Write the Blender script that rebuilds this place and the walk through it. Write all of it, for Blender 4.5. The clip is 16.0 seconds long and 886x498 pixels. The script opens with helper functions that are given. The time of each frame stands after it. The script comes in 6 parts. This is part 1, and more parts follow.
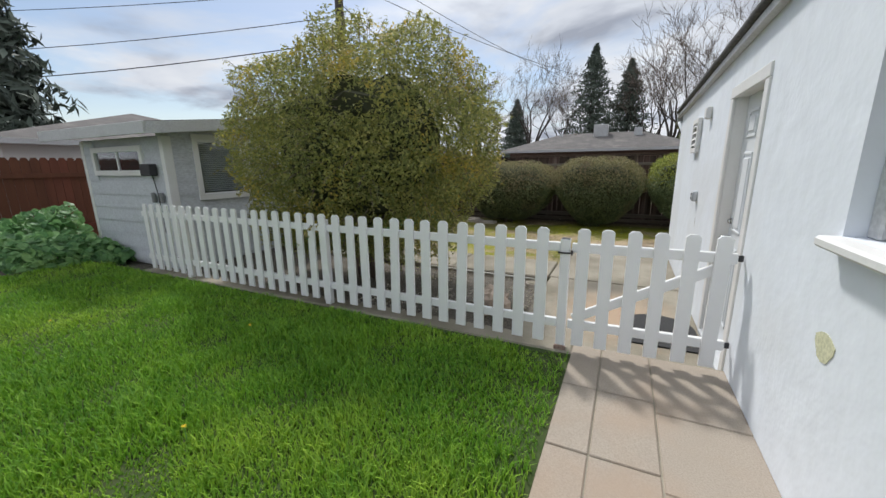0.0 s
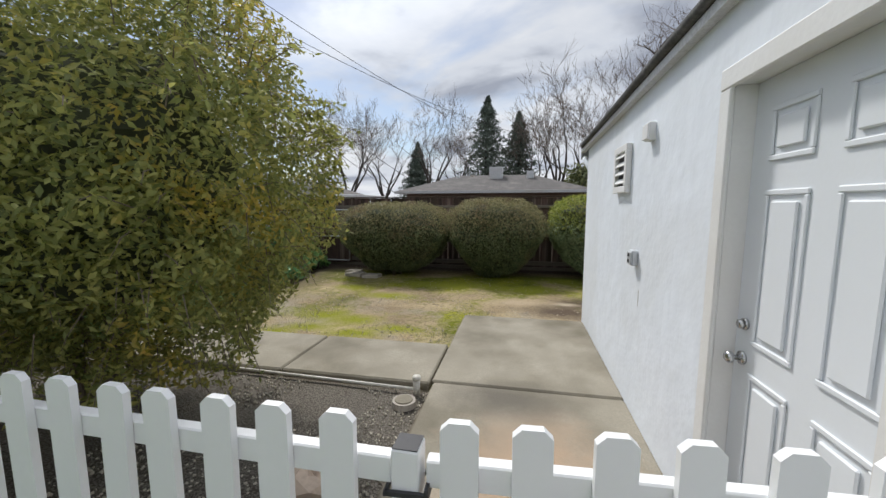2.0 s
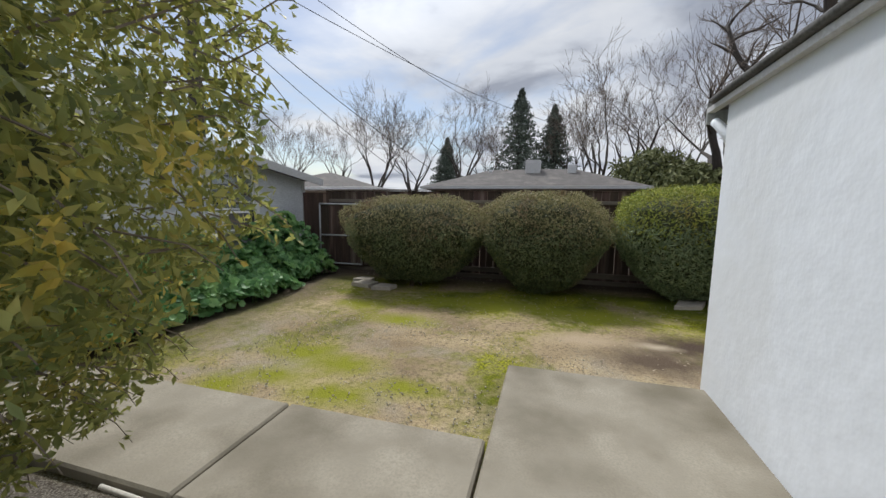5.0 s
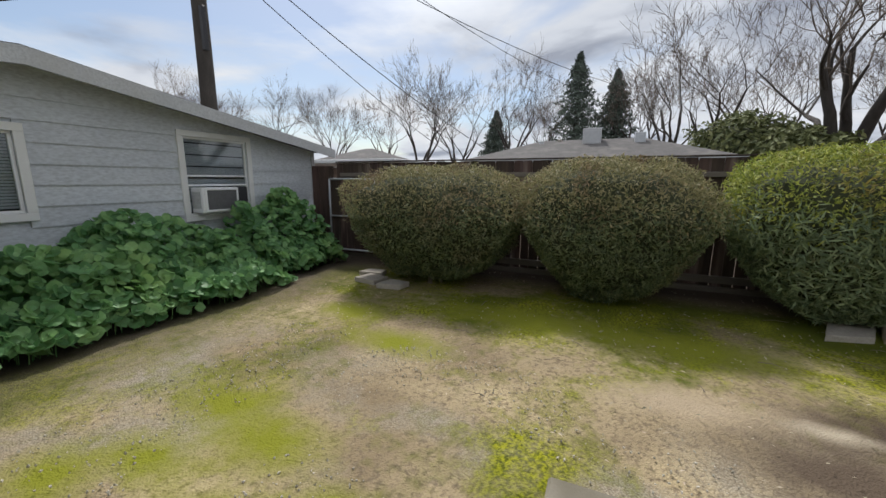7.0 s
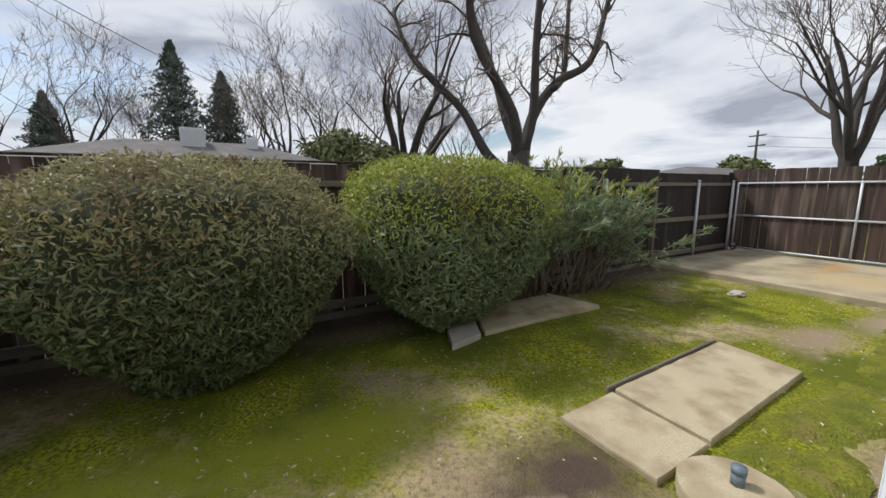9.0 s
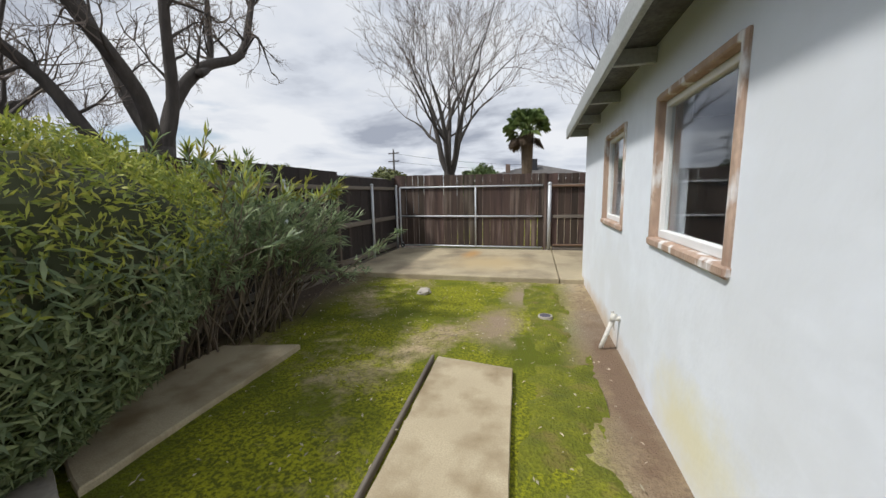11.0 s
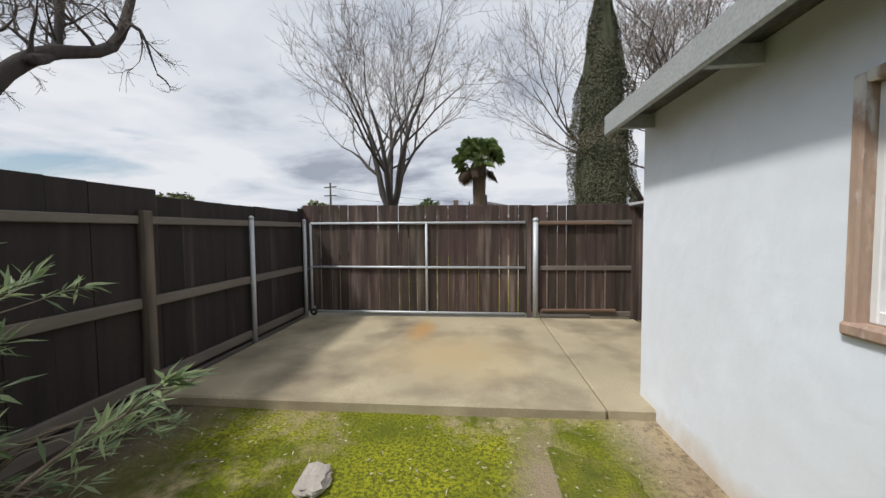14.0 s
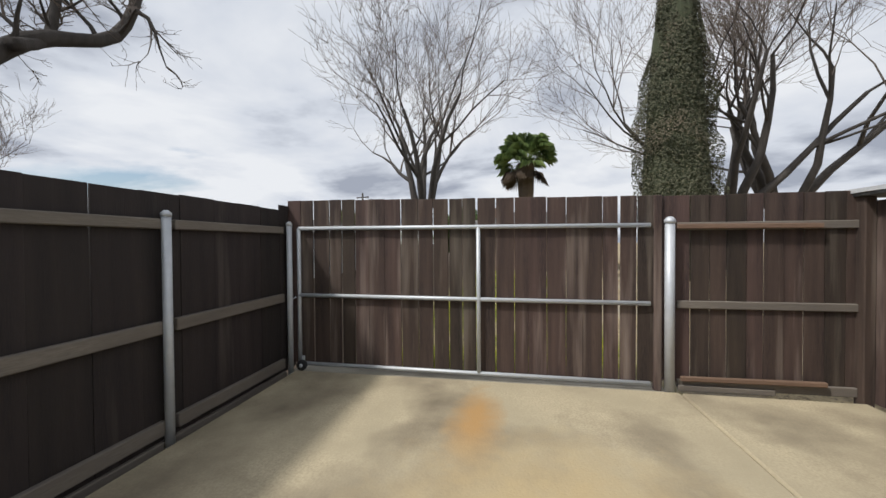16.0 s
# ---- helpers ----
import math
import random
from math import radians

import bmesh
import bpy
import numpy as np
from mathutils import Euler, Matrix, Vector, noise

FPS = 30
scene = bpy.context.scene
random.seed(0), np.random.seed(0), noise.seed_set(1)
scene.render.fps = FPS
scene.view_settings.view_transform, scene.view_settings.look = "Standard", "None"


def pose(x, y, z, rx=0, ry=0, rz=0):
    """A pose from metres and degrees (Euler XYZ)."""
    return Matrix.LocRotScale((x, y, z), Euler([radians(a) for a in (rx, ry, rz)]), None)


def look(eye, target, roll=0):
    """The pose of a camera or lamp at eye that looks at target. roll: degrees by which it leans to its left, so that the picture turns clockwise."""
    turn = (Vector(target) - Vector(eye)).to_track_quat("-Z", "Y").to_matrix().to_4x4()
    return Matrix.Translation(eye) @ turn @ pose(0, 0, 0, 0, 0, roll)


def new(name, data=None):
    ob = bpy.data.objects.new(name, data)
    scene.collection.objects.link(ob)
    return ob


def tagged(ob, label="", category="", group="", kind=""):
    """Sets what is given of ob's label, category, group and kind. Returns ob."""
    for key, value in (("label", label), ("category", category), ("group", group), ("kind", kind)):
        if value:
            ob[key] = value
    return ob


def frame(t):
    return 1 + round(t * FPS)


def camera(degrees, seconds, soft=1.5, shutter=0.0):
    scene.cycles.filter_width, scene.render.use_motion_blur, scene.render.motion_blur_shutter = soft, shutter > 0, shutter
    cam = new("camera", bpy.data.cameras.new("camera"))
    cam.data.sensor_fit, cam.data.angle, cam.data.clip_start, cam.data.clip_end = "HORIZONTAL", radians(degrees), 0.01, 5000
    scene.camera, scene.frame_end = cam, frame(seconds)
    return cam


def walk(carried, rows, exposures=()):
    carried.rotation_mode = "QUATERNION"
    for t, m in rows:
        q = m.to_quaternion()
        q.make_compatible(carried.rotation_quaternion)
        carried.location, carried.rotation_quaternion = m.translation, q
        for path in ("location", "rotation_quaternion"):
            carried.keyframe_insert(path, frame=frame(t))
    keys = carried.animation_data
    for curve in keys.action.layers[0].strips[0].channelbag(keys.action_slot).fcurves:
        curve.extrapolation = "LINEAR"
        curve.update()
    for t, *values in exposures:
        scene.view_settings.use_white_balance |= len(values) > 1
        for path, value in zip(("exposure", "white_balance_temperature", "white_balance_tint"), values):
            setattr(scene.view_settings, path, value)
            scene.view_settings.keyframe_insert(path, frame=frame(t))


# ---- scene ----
cam = camera(99.9, 16.0)
PATH = [
    (0, (0.292, -0.418, 1.607), (-0.56, 1.338, 1.168), -0.7),
    (0.5, (0.253, 0.207, 1.591), (-0.4, 2.051, 1.174), -0.3),
    (1, (0.257, 0.772, 1.593), (-0.273, 2.66, 1.2), -0.3),
    (1.5, (0.212, 1.27, 1.602), (-0.305, 3.173, 1.27), -0.2),
    (2, (0.176, 1.692, 1.623), (-0.224, 3.637, 1.388), -0.1),
    (2.5, (0.147, 2.116, 1.622), (-0.205, 4.076, 1.435), -0.0),
    (3, (0.068, 2.433, 1.596), (-0.285, 4.394, 1.42), -0.0),
    (3.2, (0.059, 2.496, 1.59), (-0.28, 4.46, 1.417), -0.0),
    (5.3, (-0.307, 3.695, 1.54), (-0.869, 5.593, 1.251), 0.6),
    (5.5, (-0.333, 3.855, 1.516), (-0.901, 5.745, 1.189), 0.5),
    (6, (-0.359, 4.325, 1.527), (-1.03, 6.174, 1.165), 0.4),
    (6.5, (-0.43, 4.719, 1.505), (-1.184, 6.535, 1.141), 0.4),
    (7, (-0.414, 5.166, 1.488), (-1.197, 6.97, 1.124), 0.3),
    (7.5, (-0.356, 5.636, 1.486), (-0.987, 7.499, 1.122), 0.4),
    (8, (-0.301, 6.112, 1.486), (-0.249, 8.08, 1.135), 0.7),
    (8.5, (-0.132, 6.518, 1.507), (0.454, 8.399, 1.166), -0.4),
    (9, (-0.088, 6.82, 1.509), (0.871, 8.546, 1.193), -0.4),
    (9.5, (-0.033, 7.044, 1.503), (1.367, 8.438, 1.195), -0.4),
    (9.8, (0.074, 7.157, 1.478), (1.664, 8.329, 1.167), -0.3),
    (10, (0.156, 7.24, 1.439), (1.815, 8.313, 1.129), -0.3),
    (10.2, (0.279, 7.329, 1.424), (2.014, 8.275, 1.118), -0.6),
    (12.3, (2.204, 8.163, 1.425), (4.184, 8.291, 1.172), -0.5),
    (12.5, (2.379, 8.185, 1.428), (4.36, 8.305, 1.181), -0.5),
    (13, (2.974, 8.23, 1.449), (4.957, 8.347, 1.221), -0.5),
    (13.5, (3.492, 8.314, 1.456), (5.481, 8.448, 1.298), -0.3),
    (14, (4.053, 8.333, 1.466), (6.042, 8.512, 1.367), -0.5),
    (14.5, (4.63, 8.323, 1.436), (6.608, 8.615, 1.38), -0.6),
    (15, (5.216, 8.423, 1.423), (7.189, 8.75, 1.391), -0.6),
    (15.5, (5.827, 8.675, 1.43), (7.799, 9.007, 1.404), -0.4),
    (16, (6.355, 8.834, 1.436), (8.323, 9.188, 1.402), -0.4),
]
walk(cam, [(t, look(eye, aim, roll)) for t, eye, aim, roll in PATH],
     exposures=((0, 0.22), (3.0, 0.14), (6.0, 0.12), (7.0, 0.16), (8.0, 0.2), (8.5, 0.27), (10.0, 0.24), (12.5, 0.2), (14.5, 0.14), (16.0, 0.2)))

# ---- light ----
SUN = Vector((-0.42, 0.6, 0.93)).normalized()
world = bpy.data.worlds.new("world")
scene.world = world
world.use_nodes = True
wn, wl = world.node_tree.nodes, world.node_tree.links
wn.clear()
sky = wn.new("ShaderNodeTexSky")
sky.sky_type, sky.sun_disc = "NISHITA", False
sky.sun_elevation = math.asin(SUN.z)
sky.sun_rotation = math.atan2(SUN.x, SUN.y)
coord = wn.new("ShaderNodeTexCoord")
sep = wn.new("ShaderNodeSeparateXYZ")
wl.new(coord.outputs["Generated"], sep.inputs[0])
lift = wn.new("ShaderNodeMath"); lift.operation = "ADD"; lift.inputs[1].default_value = 0.16
wl.new(sep.outputs["Z"], lift.inputs[0])
lift2 = wn.new("ShaderNodeMath"); lift2.operation = "MAXIMUM"; lift2.inputs[1].default_value = 0.05
wl.new(lift.outputs[0], lift2.inputs[0])
flat = wn.new("ShaderNodeVectorMath"); flat.operation = "DIVIDE"
comb = wn.new("ShaderNodeCombineXYZ")
for i in range(3):
    wl.new(lift2.outputs[0], comb.inputs[i])
wl.new(coord.outputs["Generated"], flat.inputs[0]); wl.new(comb.outputs[0], flat.inputs[1])


def sky_noise(scale, detail, rough, seed):
    n = wn.new("ShaderNodeTexNoise")
    n.noise_dimensions = "4D"
    n.inputs["W"].default_value = seed
    n.inputs["Scale"].default_value, n.inputs["Detail"].default_value, n.inputs["Roughness"].default_value = scale, detail, rough
    n.inputs["Distortion"].default_value = 0.35
    wl.new(flat.outputs[0], n.inputs["Vector"])
    return n


def sky_ramp(src, stops):
    r = wn.new("ShaderNodeValToRGB")
    e = r.color_ramp.elements
    while len(e) < len(stops):
        e.new(0.5)
    for el, (p, c) in zip(e, stops):
        el.position, el.color = p, (*c, 1) if len(c) == 3 else c
    wl.new(src, r.inputs[0])
    return r


cover_noise = sky_noise(0.55, 7, 0.55, 3.1)
cover = sky_ramp(cover_noise.outputs["Fac"], [(0.37, (0.05, 0.05, 0.05)), (0.46, (1, 1, 1))])
tone = sky_ramp(sky_noise(1.1, 6, 0.52, 8.4).outputs["Fac"],
                [(0.36, (3.2, 3.5, 4.2)), (0.46, (5.8, 6.15, 6.8)), (0.58, (7.2, 7.4, 7.75))])
# clouds brighten towards the hidden sun
near_sun = wn.new("ShaderNodeVectorMath"); near_sun.operation = "DOT_PRODUCT"; near_sun.inputs[1].default_value = SUN
wl.new(coord.outputs["Generated"], near_sun.inputs[0])
halo = wn.new("ShaderNodeMapRange"); halo.interpolation_type = "SMOOTHSTEP"
halo.inputs[1].default_value, halo.inputs[2].default_value, halo.inputs[3].default_value, halo.inputs[4].default_value = 0.78, 1.0, 1.0, 1.9
wl.new(near_sun.outputs["Value"], halo.inputs[0])
glow = wn.new("ShaderNodeVectorMath"); glow.operation = "SCALE"
wl.new(tone.outputs[0], glow.inputs[0]); wl.new(halo.outputs[0], glow.inputs["Scale"])
# the cloud breaks open towards the west
west = wn.new("ShaderNodeVectorMath"); west.operation = "DOT_PRODUCT"; west.inputs[1].default_value = Vector((-0.86, 0.42, 0.28)).normalized()
wl.new(coord.outputs["Generated"], west.inputs[0])
thin_out = wn.new("ShaderNodeMapRange"); thin_out.interpolation_type = "SMOOTHSTEP"
thin_out.inputs[1].default_value, thin_out.inputs[2].default_value, thin_out.inputs[3].default_value, thin_out.inputs[4].default_value = 0.7, 1.0, 0.0, 0.14
wl.new(west.outputs["Value"], thin_out.inputs[0])
broken = wn.new("ShaderNodeMath"); broken.operation = "SUBTRACT"
wl.new(cover_noise.outputs["Fac"], broken.inputs[0]); wl.new(thin_out.outputs[0], broken.inputs[1])
wl.new(broken.outputs[0], cover.inputs[0])
mixw = wn.new("ShaderNodeMix"); mixw.data_type = "RGBA"
wl.new(cover.outputs[0], mixw.inputs[0]); wl.new(sky.outputs[0], mixw.inputs[6]); wl.new(glow.outputs[0], mixw.inputs[7])
bg = wn.new("ShaderNodeBackground"); bg.inputs[1].default_value = 0.1
wl.new(mixw.outputs[2], bg.inputs[0])
wout = wn.new("ShaderNodeOutputWorld"); wl.new(bg.outputs[0], wout.inputs[0])

sun_data = bpy.data.lights.new("sun", "SUN")
sun_data.energy, sun_data.angle, sun_data.color = 2.6, radians(5.0), (1.0, 0.97, 0.93)
sun = new("sun", sun_data)
sun.matrix_world = look((0, 0, 30), Vector((0, 0, 30)) - SUN)

# ---- materials ----


def mat(name, a, b, scale=6.0, fine=60.0, rough=0.8, bump=0.25, metal=0.0, c=None, big=0.9, stretch=(1, 1, 1), vary=0.0, spec=0.4, thin=0.0, dist=0.01, fade=0.72, cr=(0.52, 0.72)):
    """Colour runs from a to b over a coarse noise, broken by a fine one; c is a third colour for stains."""
    m = bpy.data.materials.new(name)
    m.use_nodes = True
    n, l = m.node_tree.nodes, m.node_tree.links
    p = n["Principled BSDF"]
    tc = n.new("ShaderNodeTexCoord")
    mp = n.new("ShaderNodeMapping"); mp.inputs["Scale"].default_value = stretch
    geo = n.new("ShaderNodeNewGeometry")
    l.new(geo.outputs["Position"], mp.inputs[0])

    def noise_of(s, d=4.0, w=0.0):
        t = n.new("ShaderNodeTexNoise")
        t.noise_dimensions = "4D"
        t.inputs["W"].default_value = w
        t.inputs["Scale"].default_value, t.inputs["Detail"].default_value = s, d
        l.new(mp.outputs[0], t.inputs["Vector"])
        return t.outputs["Fac"]

    def mix(f, x, y):
        q = n.new("ShaderNodeMix"); q.data_type = "RGBA"
        if isinstance(f, float):
            q.inputs[0].default_value = f
        else:
            l.new(f, q.inputs[0])
        for i, v in ((6, x), (7, y)):
            if isinstance(v, tuple):
                q.inputs[i].default_value = (*v, 1)
            else:
                l.new(v, q.inputs[i])
        return q.outputs[2]

    def ramp(f, lo, hi):
        r = n.new("ShaderNodeMapRange"); r.inputs[1].default_value, r.inputs[2].default_value = lo, hi
        l.new(f, r.inputs[0])
        return r.outputs[0]
    col = mix(ramp(noise_of(scale), 0.32, 0.68), a, b)
    f = noise_of(fine, 3.0, 2.0)
    dark = tuple(v * fade for v in a)
    col = mix(ramp(f, 0.62, 0.3), col, dark)
    if c:
        col = mix(ramp(noise_of(big, 5.0, 5.0), *cr), col, c)
    if vary:
        oi = n.new("ShaderNodeObjectInfo")
        g = n.new("ShaderNodeNewGeometry")
        ad = n.new("ShaderNodeMath"); ad.operation = "ADD"
        l.new(oi.outputs["Random"], ad.inputs[0]); l.new(g.outputs["Random Per Island"], ad.inputs[1])
        fr = n.new("ShaderNodeMath"); fr.operation = "FRACT"; l.new(ad.outputs[0], fr.inputs[0])
        hs = n.new("ShaderNodeHueSaturation")
        l.new(ramp_v(n, l, fr.outputs[0], 1 - vary, 1 + vary), hs.inputs["Value"])
        l.new(ramp_v(n, l, fr.outputs[0], 0.5 + vary * 0.06, 0.5 - vary * 0.05), hs.inputs["Hue"])
        l.new(col, hs.inputs["Color"])
        col = hs.outputs[0]
    l.new(col, p.inputs["Base Color"])
    p.inputs["Roughness"].default_value, p.inputs["Metallic"].default_value = rough, metal
    p.inputs["Specular IOR Level"].default_value = spec
    if bump:
        bp = n.new("ShaderNodeBump"); bp.inputs["Strength"].default_value, bp.inputs["Distance"].default_value = bump, dist
        l.new(f, bp.inputs["Height"]); l.new(bp.outputs[0], p.inputs["Normal"])
    if thin:
        tr = n.new("ShaderNodeBsdfTranslucent")
        l.new(col, tr.inputs[0])
        ms = n.new("ShaderNodeMixShader"); ms.inputs[0].default_value = thin
        l.new(p.outputs[0], ms.inputs[1]); l.new(tr.outputs[0], ms.inputs[2])
        l.new(ms.outputs[0], n["Material Output"].inputs[0])
    return m


def ramp_v(n, l, f, lo, hi):
    r = n.new("ShaderNodeMapRange"); r.inputs[3].default_value, r.inputs[4].default_value = lo, hi
    l.new(f, r.inputs[0])
    return r.outputs[0]


def glass(name, tint, rough=0.03):
    m = bpy.data.materials.new(name)
    m.use_nodes = True
    p = m.node_tree.nodes["Principled BSDF"]
    p.inputs["Base Color"].default_value = (*tint, 1)
    p.inputs["Roughness"].default_value = rough
    p.inputs["Transmission Weight"].default_value = 1.0
    p.inputs["IOR"].default_value = 1.5
    return m


STUCCO = mat("white stucco", (0.81, 0.855, 0.915), (0.77, 0.815, 0.875), 2.2, 7, 0.85, 0.28, c=(0.74, 0.775, 0.815), big=0.9, cr=(0.5, 0.62), dist=0.025, fade=0.93)
WHITE = mat("white vinyl", (0.86, 0.865, 0.87), (0.83, 0.835, 0.84), 5, 40, 0.4, 0.03, fade=0.975)
WPAINT = mat("white paint", (0.80, 0.80, 0.79), (0.76, 0.76, 0.75), 5, 50, 0.55, 0.1, c=(0.70, 0.68, 0.64), fade=0.95)
WALLP = mat("wall coloured paint", (0.79, 0.835, 0.89), (0.75, 0.795, 0.85), 4, 40, 0.7, 0.08, fade=0.95)
DOORP = mat("door paint", (0.76, 0.79, 0.82), (0.74, 0.77, 0.80), 3, 60, 0.45, 0.03, fade=0.98)
SIDING = mat("grey siding", (0.66, 0.69, 0.73), (0.60, 0.63, 0.67), 2.5, 45, 0.7, 0.12, stretch=(1, 0.4, 1), vary=0.05)
TRIMG = mat("light grey trim", (0.62, 0.63, 0.64), (0.54, 0.55, 0.56), 4, 50, 0.6, 0.12, c=(0.5, 0.49, 0.47))
FENCE = mat("weathered fence board", (0.098, 0.064, 0.050), (0.026, 0.018, 0.016), 4, 60, 0.85, 0.5, c=(0.27, 0.215, 0.175), big=2.2, cr=(0.54, 0.78), stretch=(3.2, 3.2, 0.22), vary=0.35)
# darker copy of the fence colour for the wide north boards
FENCEN = mat("near-black wide board", (0.040, 0.030, 0.027), (0.016, 0.013, 0.013), 3, 50, 0.8, 0.4, c=(0.095, 0.078, 0.066), big=2.0, cr=(0.58, 0.8), stretch=(3.2, 3.2, 0.22), vary=0.3)
RAILW = mat("weathered rail", (0.22, 0.19, 0.155), (0.13, 0.11, 0.095), 5, 50, 0.85, 0.4, stretch=(0.3, 0.3, 2))
REDW = mat("red stained fence", (0.19, 0.062, 0.034), (0.12, 0.04, 0.024), 3, 50, 0.75, 0.3, stretch=(3, 3, 0.3), vary=0.15)
BAREW = mat("peeling wood frame", (0.56, 0.41, 0.31), (0.30, 0.19, 0.14), 9, 70, 0.8, 0.4, c=(0.74, 0.72, 0.70), big=11, stretch=(1, 1, 0.35), cr=(0.53, 0.62))
CONC = mat("concrete", (0.38, 0.345, 0.275), (0.25, 0.225, 0.175), 2.2, 70, 0.85, 0.3, c=(0.16, 0.14, 0.10), big=1.7, cr=(0.44, 0.72))
CONCW = mat("tan walkway concrete", (0.40, 0.345, 0.285), (0.34, 0.29, 0.235), 2.0, 120, 0.8, 0.2, c=(0.36, 0.27, 0.20), big=1.3)
CONCY = mat("stained driveway concrete", (0.53, 0.445, 0.295), (0.37, 0.315, 0.21), 1.3, 60, 0.8, 0.3, c=(0.19, 0.155, 0.105), big=1.5, cr=(0.44, 0.7))
STEEL = mat("galvanised steel", (0.60, 0.62, 0.64), (0.50, 0.52, 0.54), 12, 90, 0.5, 0.08, metal=0.3, fade=0.9)
RAWW = mat("split brown timber", (0.24, 0.15, 0.10), (0.15, 0.095, 0.065), 6, 50, 0.85, 0.4, stretch=(2, 0.3, 2))
CHROME = mat("satin nickel", (0.62, 0.62, 0.62), (0.55, 0.55, 0.55), 10, 90, 0.22, 0.0, metal=1.0)
DARKM = mat("dark metal", (0.05, 0.05, 0.055), (0.035, 0.035, 0.04), 10, 80, 0.5, 0.1)
RUBBER = mat("black rubber", (0.022, 0.022, 0.024), (0.035, 0.035, 0.036), 14, 90, 0.75, 0.3)
ROOFG = mat("grey shingle roof", (0.16, 0.15, 0.145), (0.11, 0.105, 0.10), 3, 22, 0.9, 0.5, c=(0.20, 0.185, 0.17), big=1.6, dist=0.02)
ROOFT = mat("tar roof edge", (0.09, 0.09, 0.09), (0.16, 0.16, 0.155), 6, 40, 0.85, 0.4)
FASCIA = mat("grey green fascia", (0.42, 0.44, 0.43), (0.36, 0.38, 0.37), 5, 50, 0.6, 0.1)
BARK = mat("bark", (0.095, 0.083, 0.073), (0.048, 0.042, 0.037), 3, 24, 0.9, 0.8, stretch=(2, 2, 0.6), dist=0.03)
BARKT = mat("far twigs", (0.23, 0.19, 0.16), (0.14, 0.115, 0.10), 2, 20, 0.9, 0.2)
PALMT = mat("palm trunk", (0.15, 0.11, 0.075), (0.09, 0.065, 0.045), 6, 30, 0.9, 0.6)
SOIL = mat("dark soil", (0.075, 0.058, 0.045), (0.045, 0.036, 0.03), 5, 60, 0.95, 0.5)
TWIG = mat("twigs", (0.25, 0.20, 0.155), (0.15, 0.12, 0.09), 9, 60, 0.9, 0.3)
STONE = mat("pale stone", (0.50, 0.45, 0.39), (0.36, 0.33, 0.29), 5, 40, 0.85, 0.5)
PVC = mat("white plastic pipe", (0.74, 0.72, 0.66), (0.66, 0.63, 0.56), 8, 50, 0.45, 0.05)
BLUEP = mat("grey blue plastic pipe", (0.16, 0.21, 0.25), (0.13, 0.17, 0.20), 9, 60, 0.5, 0.05)
BLIND = mat("window blinds", (0.52, 0.54, 0.56), (0.45, 0.47, 0.49), 5, 50, 0.6, 0.0)
# near-black colour carries the shade of unlit rooms behind the panes
DARKIN = mat("unlit room shade", (0.05, 0.052, 0.055), (0.035, 0.036, 0.04), 2, 20, 0.9, 0.0)
GLASS = glass("window glass", (0.85, 0.9, 0.92))
GRASS = mat("lawn blades", (0.24, 0.46, 0.04), (0.15, 0.35, 0.035), 1.1, 30, 0.55, 0.0, c=(0.36, 0.53, 0.06), big=0.8, vary=0.3, thin=0.25)
LEAFY = mat("yellow green bush leaf", (0.40, 0.40, 0.11), (0.25, 0.30, 0.115), 1.9, 18, 0.5, 0.0, c=(0.58, 0.45, 0.08), big=1.6, cr=(0.55, 0.68), vary=0.4, thin=0.5)
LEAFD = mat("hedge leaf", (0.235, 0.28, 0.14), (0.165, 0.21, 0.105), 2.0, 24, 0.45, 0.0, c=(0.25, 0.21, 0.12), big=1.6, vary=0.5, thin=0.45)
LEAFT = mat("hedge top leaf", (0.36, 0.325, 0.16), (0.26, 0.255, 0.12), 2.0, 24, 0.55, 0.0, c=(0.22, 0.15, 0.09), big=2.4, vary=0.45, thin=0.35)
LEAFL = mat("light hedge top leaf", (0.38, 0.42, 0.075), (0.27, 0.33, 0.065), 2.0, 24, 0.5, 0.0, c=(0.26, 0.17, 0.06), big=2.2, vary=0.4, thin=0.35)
LEAFO = mat("oleander leaf", (0.32, 0.40, 0.22), (0.21, 0.28, 0.15), 2.0, 24, 0.42, 0.0, vary=0.45, thin=0.42)
LEAFH = mat("mallow leaf", (0.22, 0.42, 0.16), (0.165, 0.35, 0.13), 2.0, 24, 0.5, 0.0, c=(0.23, 0.39, 0.13), big=1.5, vary=0.4, thin=0.35)
LEAFC = mat("conifer needles", (0.14, 0.175, 0.14), (0.085, 0.115, 0.09), 1.0, 10, 0.7, 0.0, vary=0.35)
LEAFE = mat("far evergreen leaf", (0.20, 0.22, 0.085), (0.13, 0.15, 0.06), 0.8, 8, 0.7, 0.0, vary=0.35)
LEAFK = mat("cypress foliage", (0.12, 0.12, 0.07), (0.075, 0.08, 0.048), 0.8, 8, 0.8, 0.0, c=(0.19, 0.15, 0.105), big=0.6, vary=0.35)
LEAFP = mat("palm leaf", (0.19, 0.26, 0.08), (0.13, 0.19, 0.065), 1.0, 10, 0.5, 0.0, vary=0.3, thin=0.15)
# solid dark core: paints the shade deep inside crowns and blocks light
CORE = mat("foliage shade core", (0.075, 0.085, 0.045), (0.05, 0.057, 0.032), 3, 20, 0.95, 0.0)


